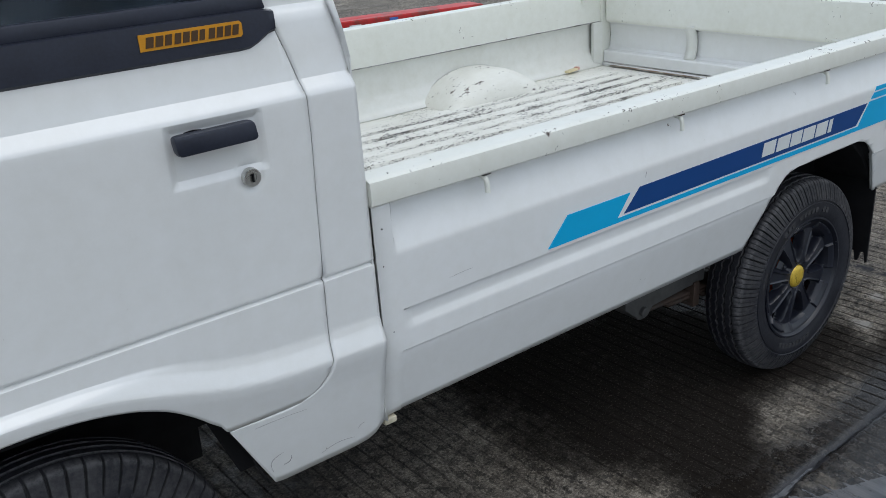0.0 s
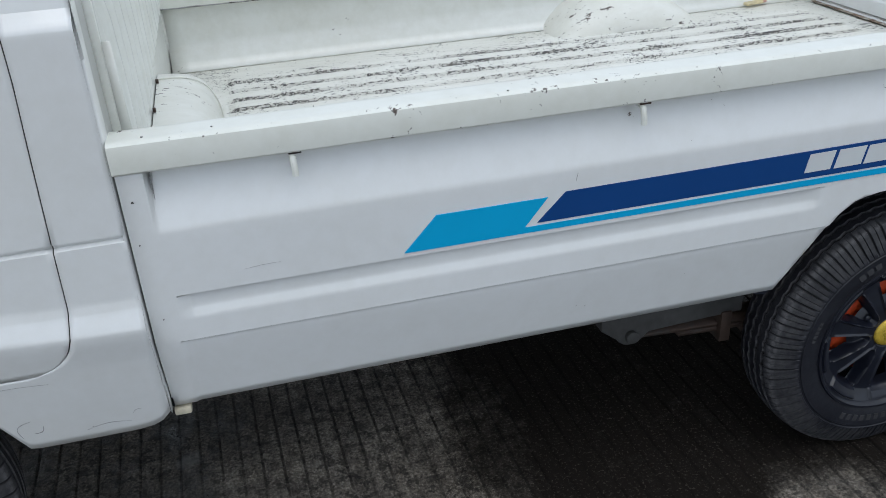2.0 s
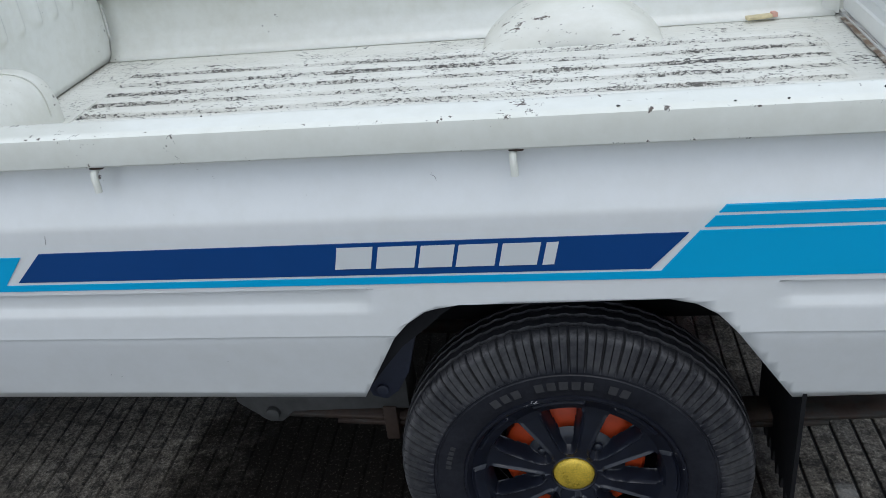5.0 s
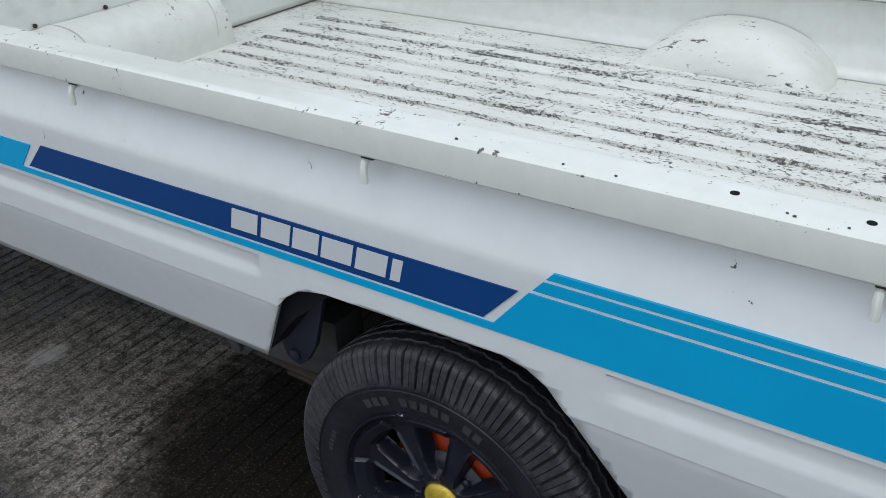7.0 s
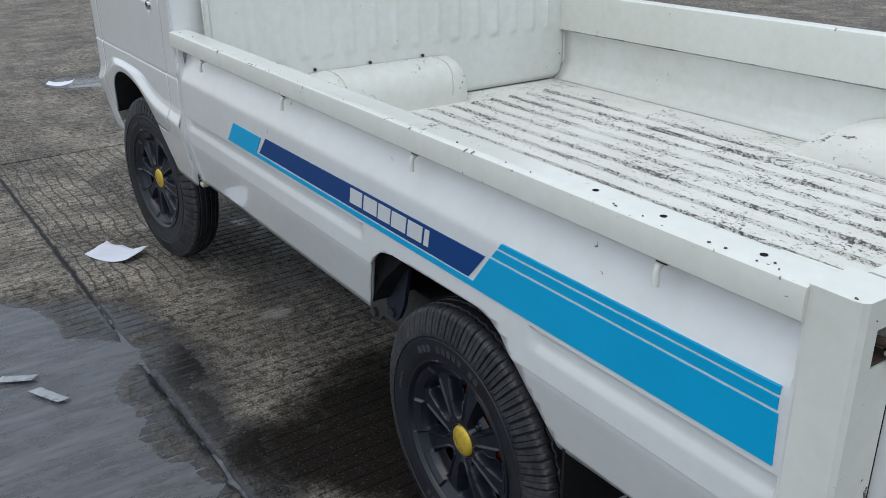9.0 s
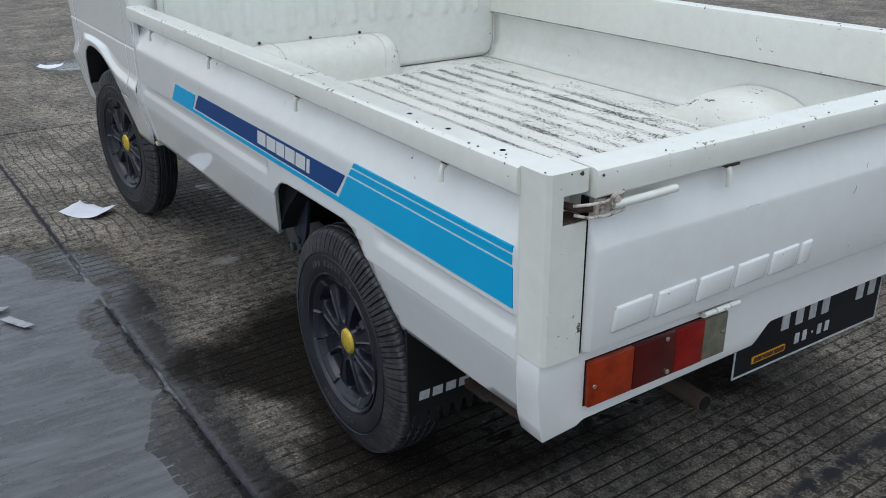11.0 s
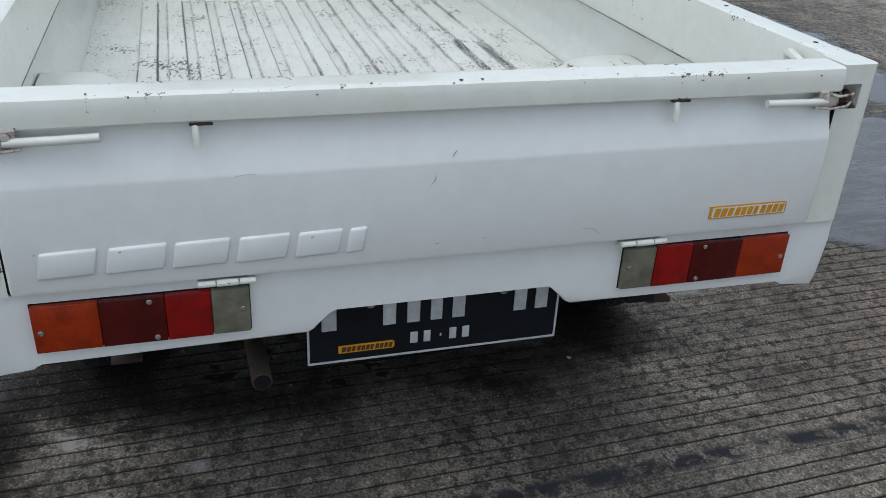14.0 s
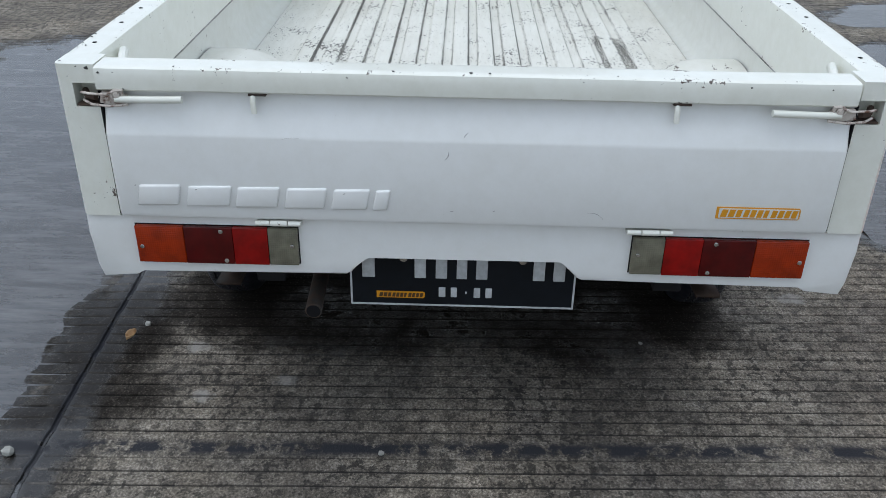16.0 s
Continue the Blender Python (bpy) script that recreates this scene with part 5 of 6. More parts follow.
    bm = bmesh.new()
    rows = []
    for x, z in [(x, arch(x)) for x in stations(0.80, 1.43, 0.03)]:
        rows.append([(x, ys(cab_y(x, z) + 0.004), z + 0.004), (x, ys(0.12), z + 0.012), (x, ys(0.34), z + 0.012), (x, ys(0.36), 0.30)])
    sheet(bm, rows)
    part("wheel_arch_lining", bm, M_UNDER, truck, "dirty dark wheel arch", thick=0.003)
    # splash guard that closes the arch behind the wheel, caked with mud
    bm = bmesh.new()
    sheet(bm, [[(x + 0.006 * noise.noise((z * 14, u * 9, 3.0)), ys(0.035 + 0.33 * u), z) for u in [k / 10 for k in range(11)]] for x, z in ((1.345, 0.62), (1.362, 0.60), (1.382, 0.57), (1.398, 0.53), (1.410, 0.49), (1.422, 0.45), (1.432, 0.418))])
    part("splash_guard", bm, M_MUD, truck, "dark splash guard caked with dry mud", thick=0.003)
    return door


left_door = cab_side(False)
cab_side(True)


def loft_post(bm, low, high):
    a, b = [bm.verts.new(p) for p in low], [bm.verts.new(p) for p in high]
    fs = [bm.faces.new(a), bm.faces.new(b[::-1])] + [bm.faces.new((a[i], b[i], b[(i + 1) % 4], a[(i + 1) % 4])) for i in range(4)]
    bmesh.ops.bevel(bm, geom=list({e for f in fs for e in f.edges}), offset=0.008, segments=2, affect="EDGES", profile=0.5)
    return bm


for flip in (0, 1):
    ys = (lambda v: WIDTH - v) if flip else (lambda v: v)
    bm = bmesh.new()
    loft_post(bm, [(1.518, ys(0.034), 1.155), (1.648, ys(0.030), 1.155), (1.648, ys(0.095), 1.155), (1.518, ys(0.095), 1.155)], [(1.51, ys(0.150), 1.70), (1.61, ys(0.150), 1.70), (1.61, ys(0.21), 1.70), (1.51, ys(0.21), 1.70)])
    part("rear_pillar", bm, M_PAINT, truck, "white cab rear pillar")
    bm = bmesh.new()
    loft_post(bm, [(0.66, ys(0.05), 1.10), (0.90, ys(0.03), 1.155), (0.90, ys(0.09), 1.155), (0.66, ys(0.10), 1.10)], [(1.03, ys(0.150), 1.70), (1.08, ys(0.150), 1.70), (1.08, ys(0.21), 1.70), (1.03, ys(0.21), 1.70)])
    part("front_pillar", bm, M_PAINT, truck, "white cab front pillar")
bm = bmesh.new()
box(bm, (1.02, 0.14, 1.68), (1.625, WIDTH - 0.14, 1.77), 0.04, 4)
part("roof", bm, M_PAINT, truck, "white cab roof")
bm = bmesh.new()
rows = [[(x, y, z) for y in stations(0.10, WIDTH - 0.10, 0.1)] for x, z in ((0.585, 0.45), (0.556, 0.50), (0.552, 0.62), (0.575, 0.66), (0.585, 0.80), (0.60, 0.95), (0.63, 1.06), (0.665, 1.11))]
sheet(bm, rows)
part("front_panel", bm, M_PAINT, truck, "white cab front panel", thick=0.004, out=(-1, 0, 0))
bm = bmesh.new()
box(bm, (0.535, 0.06, 0.45), (0.60, WIDTH - 0.06, 0.60), 0.02, 3)
part("front_bumper", bm, M_PAINT, truck, "white front bumper")
bm = bmesh.new()
sheet(bm, [[(0.675, 0.10, 1.11), (0.675, WIDTH - 0.10, 1.11)], [(1.04, 0.20, 1.69), (1.04, WIDTH - 0.20, 1.69)]])
part("windscreen", bm, M_GLASS, truck, "tinted windscreen", thick=0.005)
bm = bmesh.new()
sheet(bm, [[(1.63, 0.10, 1.16), (1.63, WIDTH - 0.10, 1.16)], [(1.60, 0.20, 1.69), (1.60, WIDTH - 0.20, 1.69)]])
part("rear_window", bm, M_GLASS, truck, "tinted rear cab window", thick=0.004)
bm = bmesh.new()
box(bm, (0.66, 0.11, 0.60), (1.64, WIDTH - 0.11, 0.72), 0.02)
part("cab_floor", bm, M_UNDER, truck)
for y in (0.14, 0.80):
    bm = bmesh.new()
    box(bm, (1.05, y, 0.80), (1.50, y + 0.55, 0.93), 0.03, 3)
    loft_post(bm, [(1.40, y, 0.92), (1.50, y, 0.92), (1.50, y + 0.55, 0.92), (1.40, y + 0.55, 0.92)], [(1.48, y + 0.03, 1.38), (1.56, y + 0.03, 1.38), (1.56, y + 0.52, 1.38), (1.48, y + 0.52, 1.38)])
    part("seat", bm, M_BLACKTRIM, truck, "dark cab seat")

# ---- wheels ----
TYRE_R, HUB_Z = 0.2735, 0.2725


def tyre_mesh(zig, front=False):
    """Outer side faces -y. Shoulder lugs with deep slots and finer cuts between, and zigzag grooves round the tread."""
    lugs = 64
    cuts = ((0.0, 1.0), (0.08, 1.0), (0.15, 0.0), (0.50, 0.0), (0.54, 0.6), (0.59, 0.0), (0.94, 0.0))
    turns = [((k + u) * math.tau / lugs, c, k) for k in range(lugs) for u, c in cuts]
    prof = [(0.156, -0.046), (0.159, -0.056), (0.1645, -0.0615), (0.169, -0.0625), (0.173, -0.0645), (0.189, -0.0682), (0.204, -0.0698), (0.2105, -0.0702), (0.2118, -0.0684), (0.2150, -0.0684), (0.2165, -0.0704), (0.222, -0.0700), (0.226, -0.0688), (0.236, -0.0655), (0.248, -0.0608), (0.258, -0.0560), (0.2645, -0.0515), (0.2672, -0.0480)]
    tread = []
    for g in (-0.031, -0.0105, 0.0105, 0.031):
        tread += [(0, g - 0.0048), (0, g - 0.0036), (1, g - 0.0020), (1, g + 0.0020), (0, g + 0.0036), (0, g + 0.0048)]
    rows, wear, slots = [], [], []
    for r, y in prof:
        row = []
        for a, c, k in turns:
            if front:
                c = 1.0 if c == 1.0 else 0.0
            cut = 0.0038 * c * (sstep(0.2165, 0.226, r) if r < 0.262 else 0.7)
            row.append(((r - 0.6 * cut) * math.cos(a), y + cut, (r - 0.6 * cut) * math.sin(a)))
            wear.append(0.8 * (1 - c) if r > 0.262 else 0.0)
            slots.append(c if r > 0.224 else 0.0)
        rows.append(row)
    for n, (deep, y) in enumerate(tread):
        row = []
        for a, c, k in turns:
            crown = TYRE_R - 1.9 * y * y
            row.append(((crown - 0.007 * deep) * math.cos(a), y + zig * 0.0027 * math.sin(a * lugs), (crown - 0.007 * deep) * math.sin(a)))
            wear.append(0.9 if n % 6 in (1, 4) else 0.0)
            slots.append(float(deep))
        rows.append(row)
    for r, y in prof[::-1]:
        rows.append([(r * math.cos(a), -y, r * math.sin(a)) for a, c, k in turns])
        wear += [0.0] * len(turns)
        slots += [0.0] * len(turns)
    bm = bmesh.new()
    sheet(bm, rows, True)
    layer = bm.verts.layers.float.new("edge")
    # how far shade is painted into the cuts and tread grooves
    deep = bm.verts.layers.float.new("slot_shade")
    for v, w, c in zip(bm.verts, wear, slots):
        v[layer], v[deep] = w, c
    return to_mesh("tyre", bm, 38)


def arc_block(bm, r0, r1, a0, a1, y0, y1, n=4):
    pts = [(r0 * math.cos(a0 + (a1 - a0) * k / n), r0 * math.sin(a0 + (a1 - a0) * k / n)) for k in range(n + 1)]
    pts += [(r1 * math.cos(a1 + (a0 - a1) * k / n), r1 * math.sin(a1 + (a0 - a1) * k / n)) for k in range(n + 1)]
    return prism(bm, pts, 1, y0, y1)


def wheel_meshes():
    made = {}
    made["tyre"], made["front_tyre"] = tyre_mesh(1), tyre_mesh(0.12, True)
    bm = bmesh.new()
    lathe(bm, [(0.144, 0.062), (0.163, 0.062), (0.163, 0.054), (0.152, 0.045), (0.150, -0.030), (0.153, -0.042), (0.160, -0.050), (0.1680, -0.0560), (0.1702, -0.0625), (0.1688, -0.0668), (0.1648, -0.0665), (0.1605, -0.0620), (0.1575, -0.0560), (0.1520, -0.0440), (0.1470, -0.0380), (0.144, -0.030), (0.144, 0.062)], 72)
    made["rim"] = to_mesh("rim", bm, 35)
    # one broad spoke along +x, with half of the funnel-shaped opening on either side and half of each rim pad
    def face(r, o):
        """Depth of the wheel's face at a radius and an angle from the middle of the opening; and whether it is cut through."""
        top = interp(r, [(0.036, -0.0455), (0.06, -0.0475), (0.09, -0.0465), (0.12, -0.0440), (0.136, -0.0445), (0.150, -0.0530), (0.1575, -0.0585)])
        half = radians(interp(r, [(0.044, 2.0), (0.049, 9.0), (0.058, 12.0), (0.085, 13.6), (0.124, 14.0), (0.130, 13.2), (0.134, 11.0)]))
        e = min((half - abs(o)) * r, 0.1345 - r, r - 0.045)
        floor = interp(r, [(0.045, -0.0410), (0.052, -0.0350), (0.066, -0.0330), (0.072, -0.0300), (0.080, -0.022), (0.14, -0.022)])
        y = top + (floor - top) * sstep(-0.0005, 0.0065, e)
        y -= 0.0036 * sstep(-0.0050, -0.0012, e) * (1 - sstep(-0.0008, 0.0012, e)) * (1 - sstep(0.122, 0.130, r))
        pad = sstep(0.0, 0.0035, min((radians(15.0) - abs(o)) * r, r - 0.1350, 0.1560 - r))
        y -= 0.0064 * pad
        return y, e > 0.0055 and r > 0.0765
    bm = bmesh.new()
    rr = [0.036, 0.042, 0.045, 0.0475, 0.050, 0.0525, 0.056, 0.060, 0.065, 0.070, 0.074, 0.0785, 0.082, 0.087, 0.093, 0.099, 0.105, 0.111, 0.117, 0.122, 0.1260, 0.1282, 0.1300, 0.1320, 0.1335, 0.1350, 0.1367, 0.1386, 0.142, 0.147, 0.1515, 0.1535, 0.1560, 0.1580]
    angs = [radians(22.5 * (k / 28 - 1)) for k in range(57)]
    grid = []
    for r in rr:
        row = []
        for a in angs:
            y, gone = face(r, radians(22.5) - abs(a))
            row.append((bm.verts.new((r * math.cos(a), y, r * math.sin(a))), gone))
        grid.append(row)
    for ra, rb in zip(grid, grid[1:]):
        for k in range(len(angs) - 1):
            quad = (ra[k], ra[k + 1], rb[k + 1], rb[k])
            if not all(q[1] for q in quad):
                bm.faces.new([q[0] for q in quad])
    bmesh.ops.solidify(bm, geom=list(bm.faces), thickness=0.004)
    made["spoke"] = to_mesh("spoke", bm, 28)
    bm = bmesh.new()
    lathe(bm, [(0.030, -0.034), (0.0325, -0.0445), (0.0345, -0.0460), (0.0370, -0.0445), (0.040, -0.0405), (0.044, -0.030), (0.044, -0.014), (0.030, -0.012)], 48)
    made["hub"] = to_mesh("hub", bm, 35)
    bm = bmesh.new()
    lathe(bm, [(0.0, -0.0525), (0.014, -0.0520), (0.024, -0.0505), (0.0300, -0.0470), (0.0318, -0.042), (0.0318, -0.034)], 36)
    made["centre_cap"] = to_mesh("centre_cap", bm, 50)
    bm = bmesh.new()
    lathe(bm, [(0.0, -0.0140), (0.004, -0.0135), (0.0072, -0.0110), (0.0082, -0.006), (0.0105, -0.004), (0.0110, 0.004)], 12)
    made["wheel_nut"] = to_mesh("wheel_nut", bm, 40)
    bm = bmesh.new()
    lathe(bm, [(0.0, -0.012), (0.060, -0.012), (0.104, -0.010), (0.111, -0.004), (0.112, 0.010), (0.110, 0.034), (0.108, 0.062), (0.0, 0.062)], 48)
    made["brake_drum"] = to_mesh("brake_drum", bm, 40)
    bm = bmesh.new()
    lathe(bm, [(0.119, 0.034), (0.142, 0.036), (0.142, 0.040), (0.119, 0.040)], 48)
    made["back_plate"] = to_mesh("back_plate", bm, 40)
    return made


WM = wheel_meshes()


def wheel(x, y, flip, turn, tyre="tyre"):
    me = WM["rim"]
    w = part("wheel", me, M_RIMLIP, truck, "black split-spoke alloy wheel with a gold cap", loc=(x, y, HUB_Z), rot=math.pi if flip else 0.0)
    part("tyre", WM[tyre], M_RUBBER, w, "worn black tyre")
    for k in range(8):
        s = part("spoke", WM["spoke"], M_RIM, w)
        s.matrix_basis = Matrix.Rotation(turn + k * math.tau / 8, 4, "Y")
    part("hub", WM["hub"], M_RIM, w)
    part("centre_cap", WM["centre_cap"], M_GOLD, w, "gold textured centre cap")
    for k in range(4):
        a = turn + math.tau / 16 + k * math.tau / 4
        part("wheel_nut", WM["wheel_nut"], M_RIM, w, loc=(0.060 * math.cos(a), -0.026, -0.060 * math.sin(a)))
    part("brake_drum", WM["brake_drum"], M_DRUM, w, "orange-red brake drum")
    part("back_plate", WM["back_plate"], M_UNDER, w, "dark brake back plate")
    # moulded marks on the sidewall
    for a0, a1, r0, r1 in [(k * 0.092 + 1.13, k * 0.092 + 1.195, 0.185, 0.201) for k in (0, 1, 3, 4, 5, 6, 7, 9, 10, 11)] + [(k * 0.05 + 2.75, k * 0.05 + 2.785, 0.190, 0.198) for k in range(5)] + [(k * 0.09 + 4.2, k * 0.09 + 4.255, 0.186, 0.200) for k in range(9)]:
        bm = bmesh.new()
        arc_block(bm, r0, r1, a0, a1, -0.0693, -0.066, 3)
        part("sidewall_mark", bm, M_RUBBERBAR, w)
    return w


WHEEL_Y = 0.1025
rear_left = wheel(3.004, WHEEL_Y, False, radians(15.5))
front_left = wheel(1.085, 0.094, False, radians(8), "front_tyre")
front_left.matrix_basis = front_left.matrix_basis @ Matrix.Translation((0, 0, 0.0230)) @ Matrix.Rotation(radians(7), 4, "Z") @ Matrix.Diagonal((1.082, 0.86, 1.082, 1))
wheel(3.003, WIDTH - WHEEL_Y, True, radians(15))
wheel(1.060, WIDTH - WHEEL_Y, True, radians(30))

# ---- under the bed ----
for y in (0.30, 1.13):
    bm = bmesh.new()
    box(bm, (0.70, y, 0.40), (3.68, y + 0.06, 0.52), 0.005)
    part("chassis_rail", bm, M_UNDER, truck, "dirty black chassis rail")
    bm = bmesh.new()
    yy = 0.165 if y < 0.7 else 1.27
    for k, (l, s) in enumerate(((0.53, 0.0), (0.40, 0.011), (0.26, 0.022))):
        sheet(bm, [[(3.003 + l * t / 8, yy, 0.290 + 0.016 * (t / 8 * l / 0.53) ** 2 - s), (3.003 + l * t / 8, yy + 0.055, 0.290 + 0.016 * (t / 8 * l / 0.53) ** 2 - s)] for t in range(-8, 9)])
    spring = part("leaf_spring", bm, M_RUST, truck, "rusty leaf spring", thick=0.008)
    for sx in (2.495,):
        bm = bmesh.new()
        prism(bm, [(sx - 0.070, 0.44), (sx + 0.240, 0.44), (sx + 0.240, 0.318), (sx + 0.034, 0.318), (sx + 0.026, 0.300), (sx + 0.012, 0.289), (sx - 0.010, 0.289), (sx - 0.024, 0.298), (sx - 0.034, 0.316), (sx - 0.062, 0.330)], 1, yy - 0.008, yy + 0.066, 0.004)
        disc(bm, (sx, yy - 0.018, 0.311), 0.013, 1, 0.012, 12, 0.002)
        part("spring_hanger", bm, M_GREYSTEEL, spring, "grimy grey spring hanger")
    for cx in (2.70, 2.90, 3.11):
        bm = bmesh.new()
        box(bm, (cx - 0.012, yy - 0.012, 0.255), (cx + 0.012, yy + 0.067, 0.325), 0.003)
        part("spring_clamp", bm, M_RUST, spring)
bm = bmesh.new()
tube(bm, [(3.003, 0.15, HUB_Z), (3.003, WIDTH - 0.15, HUB_Z)], 0.036, 16)
lathe_bm = bmesh.new()
part("rear_axle", bm, M_UNDER, truck, "dirty black rear axle")
bmesh.ops.create_uvsphere(lathe_bm, u_segments=24, v_segments=16, radius=0.11, matrix=Matrix.Translation((3.003, 0.745, HUB_Z)) @ Matrix.Diagonal((1.0, 0.8, 1.0, 1)))
part("differential", lathe_bm, M_UNDER, truck, "dirty black axle housing")
bm = bmesh.new()
tube(bm, [(1.20, 0.745, 0.36), (2.90, 0.745, 0.295)], 0.03, 14)
part("drive_shaft", bm, M_UNDER, truck)
bm = bmesh.new()
box(bm, (1.70, 0.07, 0.50), (2.70, WIDTH - 0.07, 0.56), 0.01)
box(bm, (3.30, 0.07, 0.50), (3.70, WIDTH - 0.07, 0.56), 0.01)
box(bm, (2.68, 0.30, 0.50), (3.32, WIDTH - 0.30, 0.56), 0.01)
part("bed_underside", bm, M_UNDER, truck, "dark underside of the bed")
OUTER_LINE = [(2.708, 0.470), (2.738, 0.528), (2.770, 0.590), (2.792, 0.614), (2.82, 0.630), (2.852, 0.638), (2.95, 0.642), (3.06, 0.642), (3.135, 0.640), (3.172, 0.632), (3.20, 0.614), (3.222, 0.586), (3.29, 0.490)]
INNER_LINE = [(2.71, 0.46), (2.76, 0.53), (2.806, 0.568), (2.84, 0.60), (2.90, 0.632), (3.0, 0.642), (3.12, 0.632), (3.18, 0.60), (3.218, 0.568), (3.29, 0.48)]
for flip in (0, 1):
    ys = (lambda v: WIDTH - v) if flip else (lambda v: v)
    bm = bmesh.new()
    rows = []
    for x in stations(2.708, 3.29, 0.03, [p[0] for p in OUTER_LINE]):
        za, zb = interp(x, OUTER_LINE), interp(x, INNER_LINE)
        ya = max(0.012, interp(za, PANEL) + 0.007)
        rows.append([(x, ys(ya), za), (x, ys(max(0.034, ya + 0.002)), za), (x, ys(max(0.0345, ya + 0.003)), zb), (x, ys(0.19), zb), (x, ys(0.20), min(zb, 0.47))])
    sheet(bm, rows)
    part("wheel_arch_lining", bm, M_UNDER, truck, "dirty dark wheel arch", thick=0.002)
bm = bmesh.new()
prism(bm, [(2.655, 0.545), (2.79, 0.56), (2.762, 0.455), (2.742, 0.420), (2.722, 0.404), (2.700, 0.410), (2.684, 0.455)], 1, 0.078, 0.088, 0.002)
disc(bm, (2.718, 0.072, 0.424), 0.010, 1, 0.008, 14, 0.002)
part("shock_bracket", bm, M_BLACKTRIM, truck, "grimy dark suspension bracket with a bolt")
bm = bmesh.new()
tube(bm, [(2.2, 0.40, 0.34), (2.80, 0.36, 0.35), (2.95, 0.38, 0.40), (3.10, 0.40, 0.40), (3.30, 0.41, 0.385), (3.50, 0.418, 0.372), (3.730, 0.424, 0.362)], 0.0175, 16)
pipe = part("exhaust_pipe", bm, M_RUST, truck, "rusty exhaust tailpipe")
# near-black disc that paints the shade inside the pipe's mouth
bm = bmesh.new()
disc(bm, (3.7305, 0.424, 0.362), 0.0148, 0, 0.001, 16)
part("pipe_bore", bm, M_SEAM, pipe)
for y0, y1 in ((0.030, 0.270), (WIDTH - 0.270, WIDTH - 0.030)):
    n = 8
    step = (y1 - y0) / n
    teeth = [(y0 + step * (k + u), z) for k in range(n) for u, z in ((0.0, 0.222), (0.14, 0.220), (0.36, 0.250), (0.68, 0.251), (0.90, 0.222))] + [(y1, 0.222)]
    bm = bmesh.new()
    prism(bm, [(y0, 0.50), *teeth, (y1, 0.50)], 0, 3.318, 3.324)
    flap = part("mud_flap", bm, M_FLAP, truck, "black rubber mud flap with a serrated hem")
    w = y1 - y0
    for k in range(6):
        bm = bmesh.new()
        a = y0 + 0.10 * w + k * 0.135 * w
        prism(bm, [(a, 0.283), (a + 0.10 * w, 0.283), (a + 0.11 * w, 0.303), (a + 0.01 * w, 0.303)], 0, 3.3235, 3.3248)
        part("flap_block", bm, M_PLATEWHITE, flap, "worn white letter block")

# ---- loose things ----
def paper(name, x, y, rot, w, d, bend, label, cat="paper", mat=M_PAPER, taper=False):
    bm = bmesh.new()
    n = 8
    thin = [(0.08 + 0.92 * math.sin(math.pi * j / n) ** 0.7 * (1 + 0.25 * noise.noise((j * 1.7, x, 0)))) if taper else 1.0 for j in range(n + 1)]
    sheet(bm, [[((i / n - 0.5) * w * thin[j] + 0.012 * (j / n) * (not taper), (j / n - 0.5) * d, 0.002 + bend * ((i / n - 0.5) ** 2 * 2.4 + 0.35 * (1 + noise.noise((i * 0.5, j * 0.5, x))) * (j / n) ** 2)) for j in range(n + 1)] for i in range(n + 1)])
    ob = thing(name, bm, mat, label, cat, (x, y, 0.001), rot, out=(0, 0, 1))
    md = ob.modifiers.new("sheet", "SOLIDIFY")
    md.thickness = 0.0006
    return ob


paper("paper_sheet", 0.995, -0.120, radians(38), 0.185, 0.115, 0.03, "crumpled white sheet of paper lying on the concrete")
for strip in (paper("paper_strip", 1.735, -0.588, radians(62), 0.10, 0.030, 0.003, "torn grey paper strip in the puddle", "litter", M_WETPAPER), paper("paper_strip", 1.875, -0.528, radians(28), 0.12, 0.030, 0.003, "faded torn paper strip in the puddle", "litter", M_WETPAPER)):
    tagged(strip, group="paper strips in the puddle")
paper("plastic_wrapper", -2.35, 0.36, radians(70), 0.17, 0.06, 0.03, "crumpled white plastic wrapper on the concrete", "litter")
paper("dry_leaf", 3.335, -0.148, radians(60), 0.026, 0.034, 0.020, "curled dry brown leaf on the concrete", "leaf", M_LEAF, True)


def pebble(x, y, r, label, mat=M_STONE):
    bm = bmesh.new()
    bmesh.ops.create_icosphere(bm, subdivisions=2, radius=r)
    for v in bm.verts:
        c = v.co.copy()
        v.co = Vector((max(-0.72 * r, min(0.80 * r, c.x)), max(-0.62 * r, min(0.9 * r, c.y + 0.3 * c.x)), max(-0.7 * r, min(0.75 * r, c.z + 0.25 * c.x))))
        v.co *= 1 + 0.45 * noise.noise(c * (1.3 / r) + Vector((x, y, 0)))
        v.co.z *= 0.6
    return thing("pebble", bm, mat, label, "stone", (x, y, r * 0.32), group="loose stones on the slab", angle=25)


pebble(3.271, -0.125, 0.010, "small pale pebble on the concrete")
pebble(3.788, -0.273, 0.017, "pale stone lying in the slab joint")
pebble(3.757, 0.56, 0.008, "small white stone in the slab joint")
pebble(3.30, 1.22, 0.006, "tiny pale stone on the grooved concrete")

bm = bmesh.new()
box(bm, (-0.036, -0.011, 0.0), (0.030, 0.011, 0.009), 0.002)
pack = thing("cardboard_stub", bm, M_CARD, "yellowed crushed cardboard stub on the truck bed", "litter", (3.50, 1.395, FLOOR_Z + 0.009), radians(12))
bm = bmesh.new()
